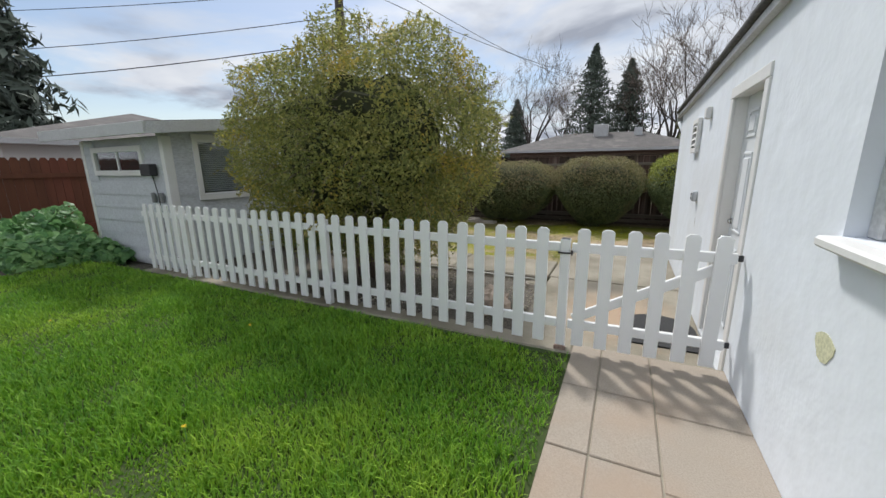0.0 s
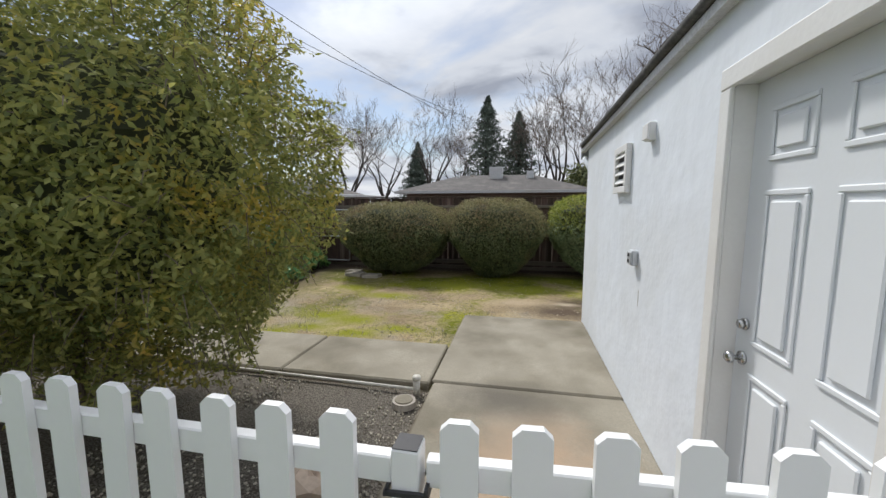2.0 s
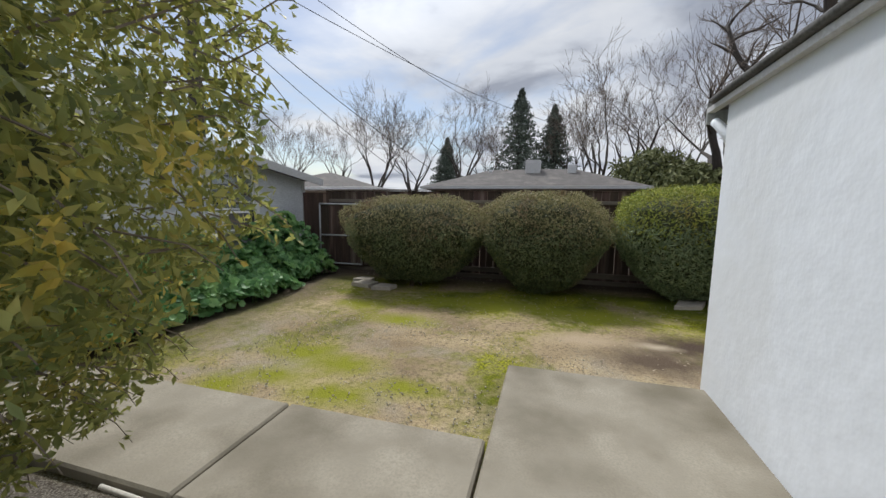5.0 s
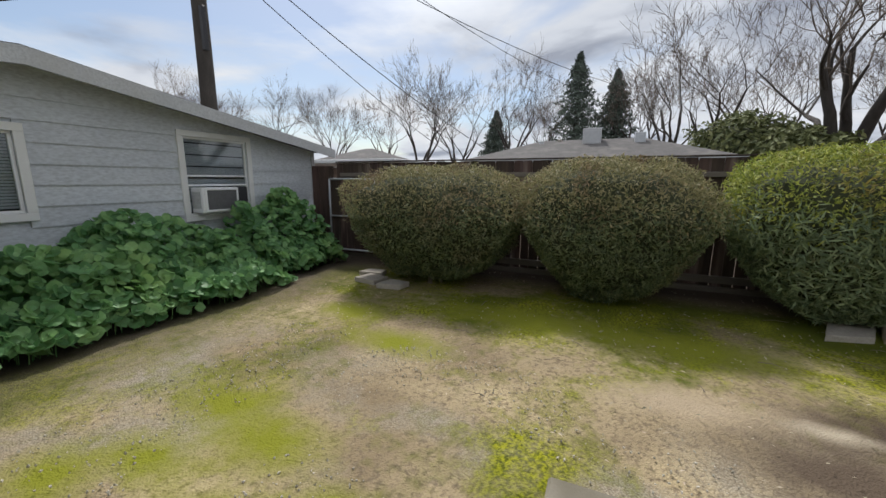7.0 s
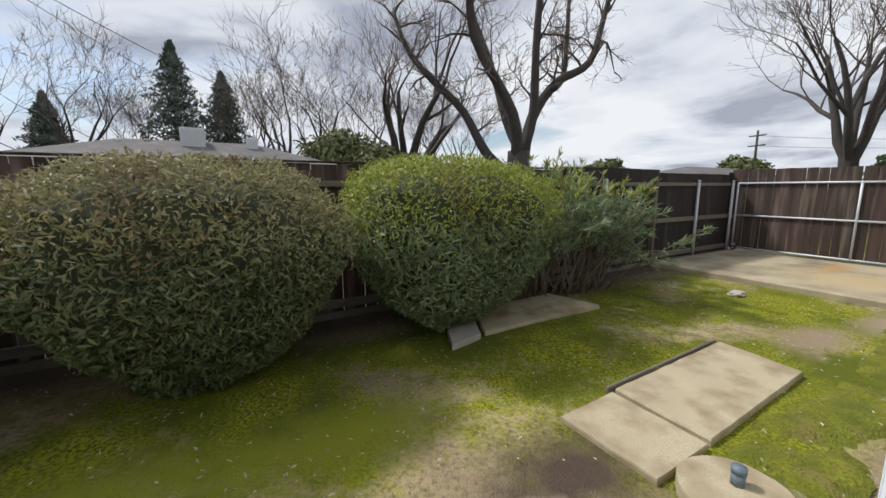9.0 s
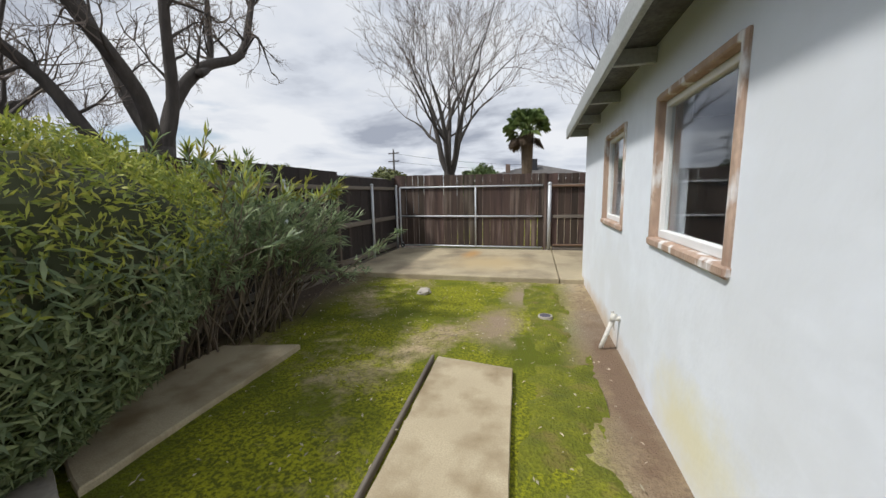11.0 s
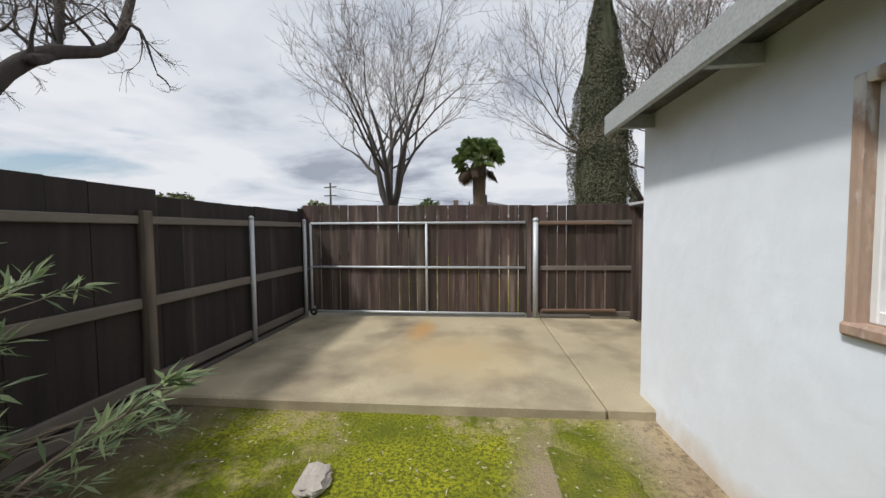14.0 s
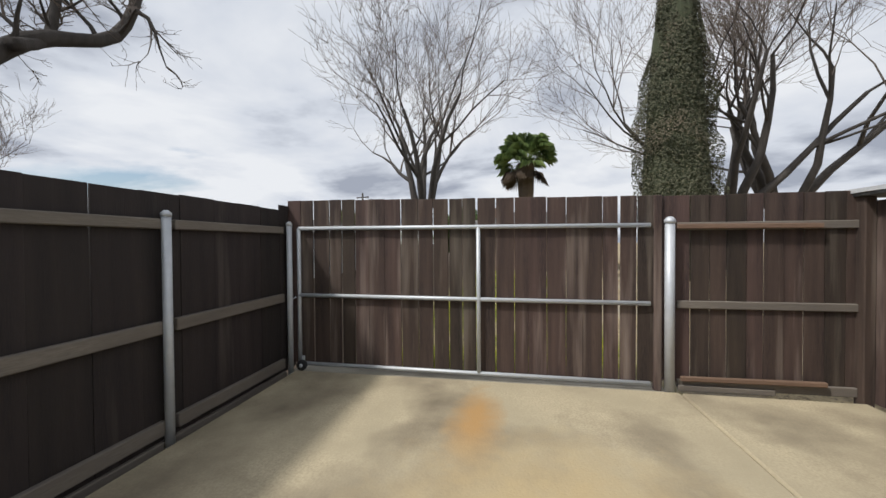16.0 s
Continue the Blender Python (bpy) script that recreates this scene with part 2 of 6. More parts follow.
def yard_material():
    """Bare dirt, gravel and moss, mixed by world position; darker along the left and back."""
    m = bpy.data.materials.new("mossy dirt yard")
    m.use_nodes = True
    n, l = m.node_tree.nodes, m.node_tree.links
    p = n["Principled BSDF"]
    geo = n.new("ShaderNodeNewGeometry")
    pos = geo.outputs["Position"]

    def nz(s, d=5.0, w=0.0):
        t = n.new("ShaderNodeTexNoise"); t.noise_dimensions = "4D"
        t.inputs["W"].default_value, t.inputs["Scale"].default_value, t.inputs["Detail"].default_value = w, s, d
        t.inputs["Distortion"].default_value = 0.4
        l.new(pos, t.inputs["Vector"])
        return t.outputs["Fac"]

    def mr(f, a, b, c=0.0, d=1.0):
        r = n.new("ShaderNodeMapRange")
        for i, v in enumerate((a, b, c, d)):
            r.inputs[i + 1].default_value = v
        l.new(f, r.inputs[0])
        return r.outputs[0]

    def op(kind, a, b):
        q = n.new("ShaderNodeMath"); q.operation = kind; q.use_clamp = kind != "ADD"
        for i, v in enumerate((a, b)):
            if isinstance(v, (int, float)):
                q.inputs[i].default_value = v
            else:
                l.new(v, q.inputs[i])
        return q.outputs[0]

    def mx(f, a, b):
        q = n.new("ShaderNodeMix"); q.data_type = "RGBA"
        l.new(f, q.inputs[0])
        for i, v in ((6, a), (7, b)):
            if isinstance(v, tuple):
                q.inputs[i].default_value = (*v, 1)
            else:
                l.new(v, q.inputs[i])
        return q.outputs[2]
    sx = n.new("ShaderNodeSeparateXYZ"); l.new(pos, sx.inputs[0])
    X, Y = sx.outputs["X"], sx.outputs["Y"]
    dirt = mx(mr(nz(0.9), 0.35, 0.65), (0.50, 0.40, 0.24), (0.27, 0.205, 0.125))
    dirt = mx(mr(nz(30, 5, 3), 0.48, 0.68), dirt, (0.19, 0.145, 0.095))
    vor = n.new("ShaderNodeTexVoronoi"); vor.inputs["Scale"].default_value = 85
    l.new(pos, vor.inputs["Vector"])
    gravel = mx(mr(vor.outputs["Distance"], 0.1, 0.7), (0.47, 0.42, 0.33), (0.25, 0.21, 0.155))
    gmask = op("MULTIPLY", mr(nz(1.1, 5, 7), 0.47, 0.62), mr(Y, 8.3, 7.0))
    col = mx(gmask, dirt, gravel)
    moss = mx(mr(nz(1.6, 4, 11), 0.35, 0.65), (0.10, 0.125, 0.010), (0.34, 0.34, 0.018))
    moss = mx(mr(nz(45, 3, 13), 0.6, 0.4), moss, (0.10, 0.11, 0.012))
    band = op("MAXIMUM", mr(Y, 7.6, 9.2), mr(X, 1.6, 2.6))
    edge = op("MULTIPLY", mr(Y, 11.0, 10.3), op("MAXIMUM", mr(Y, 7.15, 7.5), mr(X, 1.0, 0.8)))
    field = op("MULTIPLY", nz(0.75, 6, 17), 1.0)
    want = op("ADD", field, mr(band, 0.0, 1.0, 0.005, 0.15))
    fine = op("ADD", want, mr(nz(9, 4, 19), 0.3, 0.7, -0.07, 0.07))
    mmask = op("MULTIPLY", mr(fine, 0.48, 0.66), edge)
    col = mx(mmask, col, moss)
    # ground turns darker brown towards the left
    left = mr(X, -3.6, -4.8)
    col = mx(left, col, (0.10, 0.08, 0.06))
    # and darker still towards the back fence
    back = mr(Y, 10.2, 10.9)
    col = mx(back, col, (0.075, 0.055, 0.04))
    bed = op("MULTIPLY", mr(Y, 4.85, 4.7), mr(X, -0.4, -0.6))
    col = mx(bed, col, mx(mr(vor.outputs["Distance"], 0.1, 0.7), (0.26, 0.24, 0.205), (0.08, 0.068, 0.055)))
    l.new(col, p.inputs["Base Color"])
    p.inputs["Roughness"].default_value = 0.95
    p.inputs["Specular IOR Level"].default_value = 0.2
    bp = n.new("ShaderNodeBump"); bp.inputs["Strength"].default_value, bp.inputs["Distance"].default_value = 0.7, 0.02
    l.new(op("ADD", nz(40, 4, 23), op("MULTIPLY", vor.outputs["Distance"], 0.5)), bp.inputs["Height"])
    l.new(bp.outputs[0], p.inputs["Normal"])
    return m


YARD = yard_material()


def add_stain(m, at, radii, colour):
    """Lets a soft blotch of colour at a place soak into the material."""
    n, l = m.node_tree.nodes, m.node_tree.links
    p = n["Principled BSDF"]
    old = p.inputs["Base Color"].links[0].from_socket
    geo = n.new("ShaderNodeNewGeometry")
    sub = n.new("ShaderNodeVectorMath"); sub.operation = "SUBTRACT"; sub.inputs[1].default_value = at
    div = n.new("ShaderNodeVectorMath"); div.operation = "DIVIDE"; div.inputs[1].default_value = radii
    ln = n.new("ShaderNodeVectorMath"); ln.operation = "LENGTH"
    l.new(geo.outputs["Position"], sub.inputs[0]); l.new(sub.outputs[0], div.inputs[0]); l.new(div.outputs[0], ln.inputs[0])
    t = n.new("ShaderNodeTexNoise"); t.inputs["Scale"].default_value, t.inputs["Detail"].default_value, t.inputs["Roughness"].default_value = 5, 7, 0.65
    l.new(geo.outputs["Position"], t.inputs["Vector"])
    ad = n.new("ShaderNodeMath"); ad.operation = "ADD"
    l.new(ln.outputs["Value"], ad.inputs[0]); l.new(t.outputs["Fac"], ad.inputs[1])
    r = n.new("ShaderNodeMapRange"); r.inputs[1].default_value, r.inputs[2].default_value, r.inputs[3].default_value = 1.5, 0.7, 0.0
    l.new(ad.outputs[0], r.inputs[0])
    q = n.new("ShaderNodeMix"); q.data_type = "RGBA"; q.inputs[7].default_value = (*colour, 1)
    l.new(r.outputs[0], q.inputs[0]); l.new(old, q.inputs[6]); l.new(q.outputs[2], p.inputs["Base Color"])


add_stain(CONCY, (9.15, 9.1, 0.07), (0.75, 0.26, 1), (0.42, 0.25, 0.10))
add_stain(CONCY, (8.2, 8.6, 0.07), (1.0, 1.1, 1), (0.44, 0.34, 0.19))
add_stain(CONC, (0.3, 3.7, 0.05), (0.7, 0.9, 1), (0.40, 0.29, 0.20))
add_stain(CONC, (0.1, 4.6, 0.05), (0.6, 0.35, 1), (0.14, 0.125, 0.10))
add_stain(YARD, (1.35, 8.05, 0), (0.75, 0.5, 1), (0.085, 0.06, 0.045))
add_stain(YARD, (0.2, 7.95, 0), (0.75, 0.3, 1), (0.43, 0.34, 0.23))
add_stain(YARD, (0.85, 7.55, 0), (0.75, 0.5, 1), (0.12, 0.088, 0.062))
add_stain(YARD, (0.95, 7.95, 0), (0.3, 0.12, 1), (0.45, 0.38, 0.28))
add_stain(YARD, (4.95, 8.1, 0), (0.8, 0.32, 1), (0.29, 0.22, 0.15))
add_stain(YARD, (6.2, 7.9, 0), (0.8, 0.3, 1), (0.29, 0.23, 0.15))
# moss patches on the open dirt
for sx_, sy_, rx_, ry_ in ((-2.12, 6.53, 0.45, 0.28), (-1.92, 6.00, 0.50, 0.25), (-2.69, 6.72, 0.50, 0.30), (-2.14, 8.03, 0.60, 0.30), (-1.40, 6.28, 0.35, 0.20), (-2.95, 5.89, 0.35, 0.25), (-2.62, 6.20, 0.40, 0.20), (-3.08, 8.56, 0.50, 0.25), (-1.1, 9.1, 1.2, 0.4), (0.3, 9.0, 1.0, 0.4)):
    add_stain(YARD, (sx_, sy_, 0), (rx_ * 1.2, ry_ * 1.2, 1), (0.23, 0.24, 0.022))
add_stain(YARD, (3.9, 7.06, 0), (3.2, 0.32, 1), (0.19, 0.13, 0.088))
add_stain(STUCCO, (5.5, 6.96, -0.02), (2.2, 1, 0.22), (0.62, 0.53, 0.42))
add_stain(STUCCO, (2.9, 6.96, 0.2), (0.7, 1, 0.35), (0.78, 0.75, 0.56))

# ---- mesh helpers ----


class Shape:
    """Collects corners and faces of one mesh."""

    def __init__(self):
        self.v, self.f = [], []

    def add(self, verts, faces):
        k = len(self.v)
        self.v += [tuple(c) for c in verts]
        self.f += [tuple(i + k for i in f) for f in faces]
        return self

    def box(self, a, b, m=None, bevel=0.0):
        (x0, y0, z0), (x1, y1, z1) = a, b
        if bevel <= 0:
            vs = [(x, y, z) for x in (x0, x1) for y in (y0, y1) for z in (z0, z1)]
            fs = [(0, 1, 3, 2), (4, 6, 7, 5), (0, 4, 5, 1), (2, 3, 7, 6), (0, 2, 6, 4), (1, 5, 7, 3)]
        else:
            e = min(bevel, 0.45 * min(x1 - x0, y1 - y0, z1 - z0))
            bm = bmesh.new()
            bmesh.ops.create_cube(bm, size=1.0)
            for q in bm.verts:
                q.co = Vector(((x0 + x1) / 2 + q.co.x * (x1 - x0), (y0 + y1) / 2 + q.co.y * (y1 - y0), (z0 + z1) / 2 + q.co.z * (z1 - z0)))
            bmesh.ops.bevel(bm, geom=bm.edges[:], offset=e, segments=1, affect="EDGES", profile=0.5)
            bm.verts.index_update()
            vs = [tuple(q.co) for q in bm.verts]
            fs = [tuple(q.index for q in f.verts) for f in bm.faces]
            bm.free()
        if m is not None:
            vs = [m @ Vector(c) for c in vs]
        return self.add(vs, fs)

    def tube(self, pts, radii, n=8, caps=True):
        pts = [Vector(p) for p in pts]
        k = len(self.v)
        side = None
        for i, p in enumerate(pts):
            d = (pts[min(i + 1, len(pts) - 1)] - pts[max(i - 1, 0)]).normalized()
            if side is None:
                side = d.orthogonal().normalized()
            side = (side - d * side.dot(d)).normalized()
            up = d.cross(side)
            for j in range(n):
                a = 2 * math.pi * j / n
                self.v.append(tuple(p + (side * math.cos(a) + up * math.sin(a)) * radii[i]))
        for i in range(len(pts) - 1):
            for j in range(n):
                a, b = k + i * n + j, k + i * n + (j + 1) % n
                self.f.append((a, b, b + n, a + n))
        if caps:
            self.f.append(tuple(k + j for j in reversed(range(n))))
            e = k + (len(pts) - 1) * n
            self.f.append(tuple(e + j for j in range(n)))
        return self

    def outline(self, pts, depth, m):
        """A flat outline pushed out to a thickness."""
        n = len(pts)
        vs = [(x, y, 0) for x, y in pts] + [(x, y, depth) for x, y in pts]
        fs = [tuple(reversed(range(n))), tuple(range(n, 2 * n))] + [(i, (i + 1) % n, (i + 1) % n + n, i + n) for i in range(n)]
        return self.add([m @ Vector(c) for c in vs], fs)


def mesh_of(name, shape, material, smooth=False):
    me = bpy.data.meshes.new(name)
    me.from_pydata(shape.v, [], shape.f)
    me.materials.append(material)
    if smooth:
        me.polygons.foreach_set("use_smooth", [True] * len(me.polygons))
    me.update()
    return me


def part(name, shape, material, parent=None, label="", smooth=False):
    ob = new(name, mesh_of(name, shape, material, smooth))
    if parent is not None:
        ob.parent = parent
        ob.matrix_parent_inverse = parent.matrix_basis.inverted()
    if label:
        ob["label"] = label
    return ob


def piece(name, mesh, parent, m):
    """A repeat of a mesh as an object of its own under parent."""
    ob = new(name, mesh)
    ob.parent = parent
    ob.matrix_parent_inverse = parent.matrix_basis.inverted()
    ob.matrix_basis = m
    return ob


def base(name, at, label, category, group="", kind=""):
    ob = new(name)
    ob.matrix_basis = Matrix.Translation(at)
    return tagged(ob, label, category, group, kind)


def B(a, b, bevel=0.0):
    return Shape().box(a, b, None, bevel)


rng = np.random.default_rng(7)


def leaf_mesh(name, centres, normals, length, width, material, spread=0.5, lay=0.4, fold=0.25):
    """Many small folded leaves, each of two triangles along a midrib, at centres and facing roughly along normals."""
    c = np.asarray(centres, float)
    n = len(c)
    nn = np.asarray(normals, float) + rng.normal(0, spread, (n, 3))
    nn /= np.linalg.norm(nn, axis=1)[:, None]
    t = rng.normal(0, 1, (n, 3)) + np.asarray(normals, float) * lay
    t -= nn * np.sum(t * nn, 1)[:, None]
    t /= np.linalg.norm(t, axis=1)[:, None]
    s = np.cross(nn, t)
    L = length * rng.uniform(0.65, 1.25, n)[:, None]
    W = width * rng.uniform(0.7, 1.2, n)[:, None]
    v = np.stack([c - t * L * 0.5, c + s * W * 0.5 + nn * W * fold, c + t * L * 0.5, c - s * W * 0.5 + nn * W * fold], 1).reshape(-1, 3)
    i = np.arange(n)[:, None] * 4
    tri = np.concatenate([i + [[0, 1, 2]], i + [[0, 2, 3]]], 1).reshape(-1)
    me = bpy.data.meshes.new(name)
    me.vertices.add(len(v)); me.vertices.foreach_set("co", v.astype(np.float32).ravel())
    me.loops.add(len(tri)); me.loops.foreach_set("vertex_index", tri.astype(np.int32))
    me.polygons.add(len(tri) // 3)
    me.polygons.foreach_set("loop_start", np.arange(0, len(tri), 3, dtype=np.int32))
    me.polygons.foreach_set("loop_total", np.full(len(tri) // 3, 3, dtype=np.int32))
    me.materials.append(material)
    me.update(calc_edges=True)
    return me


def leaves(name, parent, centres, normals, length, width, material, label="", **kw):
    ob = new(name, leaf_mesh(name, centres, normals, length, width, material, **kw))
    ob.parent = parent
    ob.matrix_parent_inverse = parent.matrix_basis.inverted()
    if label:
        ob["label"] = label
    return ob


def lump(d, seed, rough=0.12, freq=2.2):
    """A radius factor for direction d, uneven."""
    p = Vector(d) * freq + Vector((seed * 3.1, seed * 1.7, seed))
    return 1 + rough * (noise.noise(p) + 0.5 * noise.noise(p * 2.3))


def blob_points(n, centre, radii, power, seed, rough, depth, freq=2.2, zmin=-1.0):
    """Points in the outer shell of an uneven, squarish ball, with outward directions."""
    out, nor = [], []
    while len(out) < n:
        d = rng.normal(0, 1, 3)
        d /= np.linalg.norm(d)
        if d[2] < zmin:
            continue
        k = (abs(d[0]) ** power + abs(d[1]) ** power + abs(d[2]) ** power) ** (-1 / power)
        r = k * lump(d, seed, rough, freq) * (1 - depth * rng.random() ** 1.6)
        out.append((centre[0] + d[0] * r * radii[0], centre[1] + d[1] * r * radii[1], centre[2] + d[2] * r * radii[2]))
        nor.append((d[0] / radii[0], d[1] / radii[1], d[2] / radii[2]))
    nor = np.array(nor)
    return np.array(out), nor / np.linalg.norm(nor, axis=1)[:, None]


def blob_core(centre, radii, power, seed, rough, size, freq=2.2, nu=26, nv=16):
    s = Shape()
    for i in range(nv + 1):
        th = math.pi * i / nv
        for j in range(nu):
            ph = 2 * math.pi * j / nu
            d = (math.sin(th) * math.cos(ph), math.sin(th) * math.sin(ph), math.cos(th))
            k = (abs(d[0]) ** power + abs(d[1]) ** power + abs(d[2]) ** power) ** (-1 / power)
            r = k * lump(d, seed, rough, freq) * size
            s.v.append((centre[0] + d[0] * r * radii[0], centre[1] + d[1] * r * radii[1], centre[2] + d[2] * r * radii[2]))
    for i in range(nv):
        for j in range(nu):
            a, b = i * nu + j, i * nu + (j + 1) % nu
            s.f.append((a, a + nu, b + nu, b))
    return s



# ---- ground ----
FRONT = 0.15   # height of the lawn and front walk above the back yard


def ground_z(x, y):
    k = min(max((2.75 - y) / 0.3, 0), 1)
    if x > 1.1:
        k = min(max((2.0 - y) / 0.3, 0), 1)
    return FRONT * k - 0.01


def ground_sheet():
    xs = [-400, -120, -40, -16] + [-12 + 0.25 * i for i in range(100)] + [16, 40, 120, 400]
    ys = [-400, -120, -40, -16] + [-6 + 0.25 * i for i in range(76)] + [16, 40, 120, 400]
    s = Shape()
    for y in ys:
        for x in xs:
            w = 0.025 * noise.noise(Vector((x * 0.9, y * 0.9, 0))) if abs(x) < 14 and abs(y) < 14 else 0
            if x < 1.0 and y < 2.3:
                w = -0.05
            s.v.append((x, y, ground_z(x, y) + w - 0.01))
    n = len(xs)
    for j in range(len(ys) - 1):
        for i in range(n - 1):
            a = j * n + i
            s.f.append((a, a + 1, a + 1 + n, a + n))
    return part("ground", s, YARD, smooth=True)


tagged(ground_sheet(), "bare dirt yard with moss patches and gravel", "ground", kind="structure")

soil = part("lawn_soil", B((-7.6, -6, FRONT - 0.06), (0.018, 2.418, FRONT - 0.005)), mat("lawn soil", (0.045, 0.085, 0.016), (0.06, 0.07, 0.025), 3, 40, 0.95, 0.4))
tagged(soil, "dark soil under a green lawn", "lawn", kind="structure")


def lawn():
    n = 290000
    x = rng.uniform(-7.5, 0.0, n); y = rng.uniform(-2.6, 2.36, n)
    near = rng.random(n) < np.clip(1.15 - np.hypot(x - 0.2, y + 0.4) / 9, 0.25, 1)
    x, y = x[near], y[near]
    clump = np.array([noise.noise(Vector((a * 2.6, b * 2.6, 3))) for a, b in zip(x, y)])
    keep = rng.random(len(x)) < np.clip(1.05 - np.clip((x + 0.35) / 0.35, 0, 1) * 0.7, 0, 1)
    x, y, clump = x[keep], y[keep], clump[keep]
    n = len(x)
    clump = clump + 0.7 * np.array([noise.noise(Vector((a * 0.8, b * 1.5, 9))) for a, b in zip(x, y)])
    h = 0.050 * np.clip(1 + 0.9 * clump, 0.35, 2.4) * rng.uniform(0.6, 1.3, n)
    a = rng.uniform(0, 2 * math.pi, n)
    lean = rng.uniform(0.2, 1.0, n) * h
    w = rng.uniform(0.0028, 0.006, n)
    la = a + rng.normal(0, 0.6, n)
    z0 = np.full(n, FRONT - 0.01)
    bx, by = np.cos(a + 1.57) * w, np.sin(a + 1.57) * w
    mx, my = x + np.cos(la) * lean * 0.35, y + np.sin(la) * lean * 0.35
    tx, ty = x + np.cos(la) * lean, y + np.sin(la) * lean
    v = np.stack([np.stack([x - bx, y - by, z0], 1), np.stack([x + bx, y + by, z0], 1), np.stack([mx + bx * 0.8, my + by * 0.8, z0 + h * 0.65], 1),
                  np.stack([mx - bx * 0.8, my - by * 0.8, z0 + h * 0.65], 1), np.stack([tx, ty, z0 + h], 1)], 1).reshape(-1, 3)
    i = np.arange(n)[:, None] * 5
    tri = np.concatenate([i + [[0, 1, 2]], i + [[0, 2, 3]], i + [[3, 2, 4]]], 1).reshape(-1)
    me = bpy.data.meshes.new("grass")
    me.vertices.add(len(v)); me.vertices.foreach_set("co", v.astype(np.float32).ravel())
    me.loops.add(len(tri)); me.loops.foreach_set("vertex_index", tri.astype(np.int32))
    me.polygons.add(len(tri) // 3)
    me.polygons.foreach_set("loop_start", np.arange(0, len(tri), 3, dtype=np.int32))
    me.polygons.foreach_set("loop_total", np.full(len(tri) // 3, 3, dtype=np.int32))
    me.materials.append(GRASS)
    me.update(calc_edges=True)
    return tagged(new("grass", me), "lush green uneven lawn grass", "grass", kind="stuff")


lawn()


def slab(name, a, b, material, label, cat="slab", bevel=0.015, kind="structure"):
    return tagged(part(name, B(a, b, bevel), material), label, cat, kind=kind)


# front walk of square tiles
front_walk = base("pavement_front", (0.5, 1, FRONT), "tan concrete front walk with square scored joints", "walkway", kind="structure")
part("joint_bed", B((0.02, -6, FRONT - 0.1), (1.04, 2.62, FRONT - 0.006)), CONC, front_walk)
for j in range(10):
    y1 = 2.60 - 0.62 * j
    for x0, x1 in ((0.02, 0.235), (0.243, 0.565), (0.573, 1.04)):
        off = 0.0 if x0 < 0.2 else (0.0 if x0 < 0.5 else -0.1)
        part("tile", B((x0, y1 - 0.612 + off, FRONT - 0.05), (x1, y1 + (off if j else 0), FRONT + 0.004 * rng.random()), 0.006), CONCW, front_walk)
slab("pavement_fence_strip", (-6.0, 2.42, FRONT - 0.1), (0.02, 2.66, FRONT + 0.005), CONC, "narrow concrete strip under a picket fence", "kerb")
slab("pavement_side_1", (-0.55, 2.64, -0.06), (1.04, 4.785, 0.05), CONC, "tan stained concrete path beside a white wall", "path")
slab("pavement_side_2", (-0.57, 4.80, -0.06), (1.04, 6.86, 0.055), CONC, "weathered concrete path slab beside a white wall", "path")
slab("pavement_cross_1", (-2.06, 4.76, -0.06), (-0.59, 5.70, 0.05), CONC, "weathered grey concrete path slab", "path")
slab("pavement_cross_2", (-3.55, 4.76, -0.06), (-2.075, 5.70, 0.05), CONC, "weathered grey concrete path slab", "path")
slab("pavement_cross_3", (-5.0, 4.76, -0.06), (-3.565, 5.70, 0.05), CONC, "weathered grey concrete path slab", "path")
slab("pavement_drive_1", (6.97, 7.33, -0.06), (10.02, 11.12, 0.07), CONCY, "yellowish stained concrete slab inside a gate", "driveway")
slab("pavement_drive_2", (6.99, 5.9, -0.06), (10.02, 7.318, 0.066), CONCY, "yellowish stained concrete slab beside a house", "driveway")
part_strip = slab("pavement_gate_strip", (10.03, 7.4, -0.05), (10.3, 11.2, 0.05), CONC, "concrete edge beneath a gate", "kerb")
# ---- white house ----
WX, NY, EX = 1.04, 6.96, 7.27


def wall_with_holes(name, lo, hi, axis, t0, t1, holes, z0, top):
    """A wall along x or y, cut by rectangular openings; top is a function of the coordinate."""
    s = Shape()
    cuts = sorted({lo, hi, *[h[0] for h in holes], *[h[1] for h in holes]})

    def put(a, b, za, zb, zb2=None):
        zb2 = zb if zb2 is None else zb2
        c = [(a, t0, za), (b, t0, za), (b, t1, za), (a, t1, za), (a, t0, zb), (b, t0, zb2), (b, t1, zb2), (a, t1, zb)]
        if axis == "y":
            c = [(y, x, z) for x, y, z in c]
            s.add(c, [(0, 1, 2, 3), (7, 6, 5, 4), (4, 5, 1, 0), (6, 7, 3, 2), (5, 6, 2, 1), (7, 4, 0, 3)])
        else:
            s.add(c, [(3, 2, 1, 0), (4, 5, 6, 7), (0, 1, 5, 4), (2, 3, 7, 6), (1, 2, 6, 5), (3, 0, 4, 7)])
    for a, b in zip(cuts, cuts[1:]):
        hs = [h for h in holes if h[0] <= a and h[1] >= b]
        if hs:
            _, _, h0, h1 = hs[0]
            if h0 > z0:
                put(a, b, z0, h0)
            put(a, b, h1, top(a), top(b))
        else:
            put(a, b, z0, top(a), top(b))
    return tagged(part(name, s, STUCCO), "rough white painted stucco house wall", "wall", kind="structure")


def roof_z(y):
    return 2.36 + 0.035 * (NY - y)


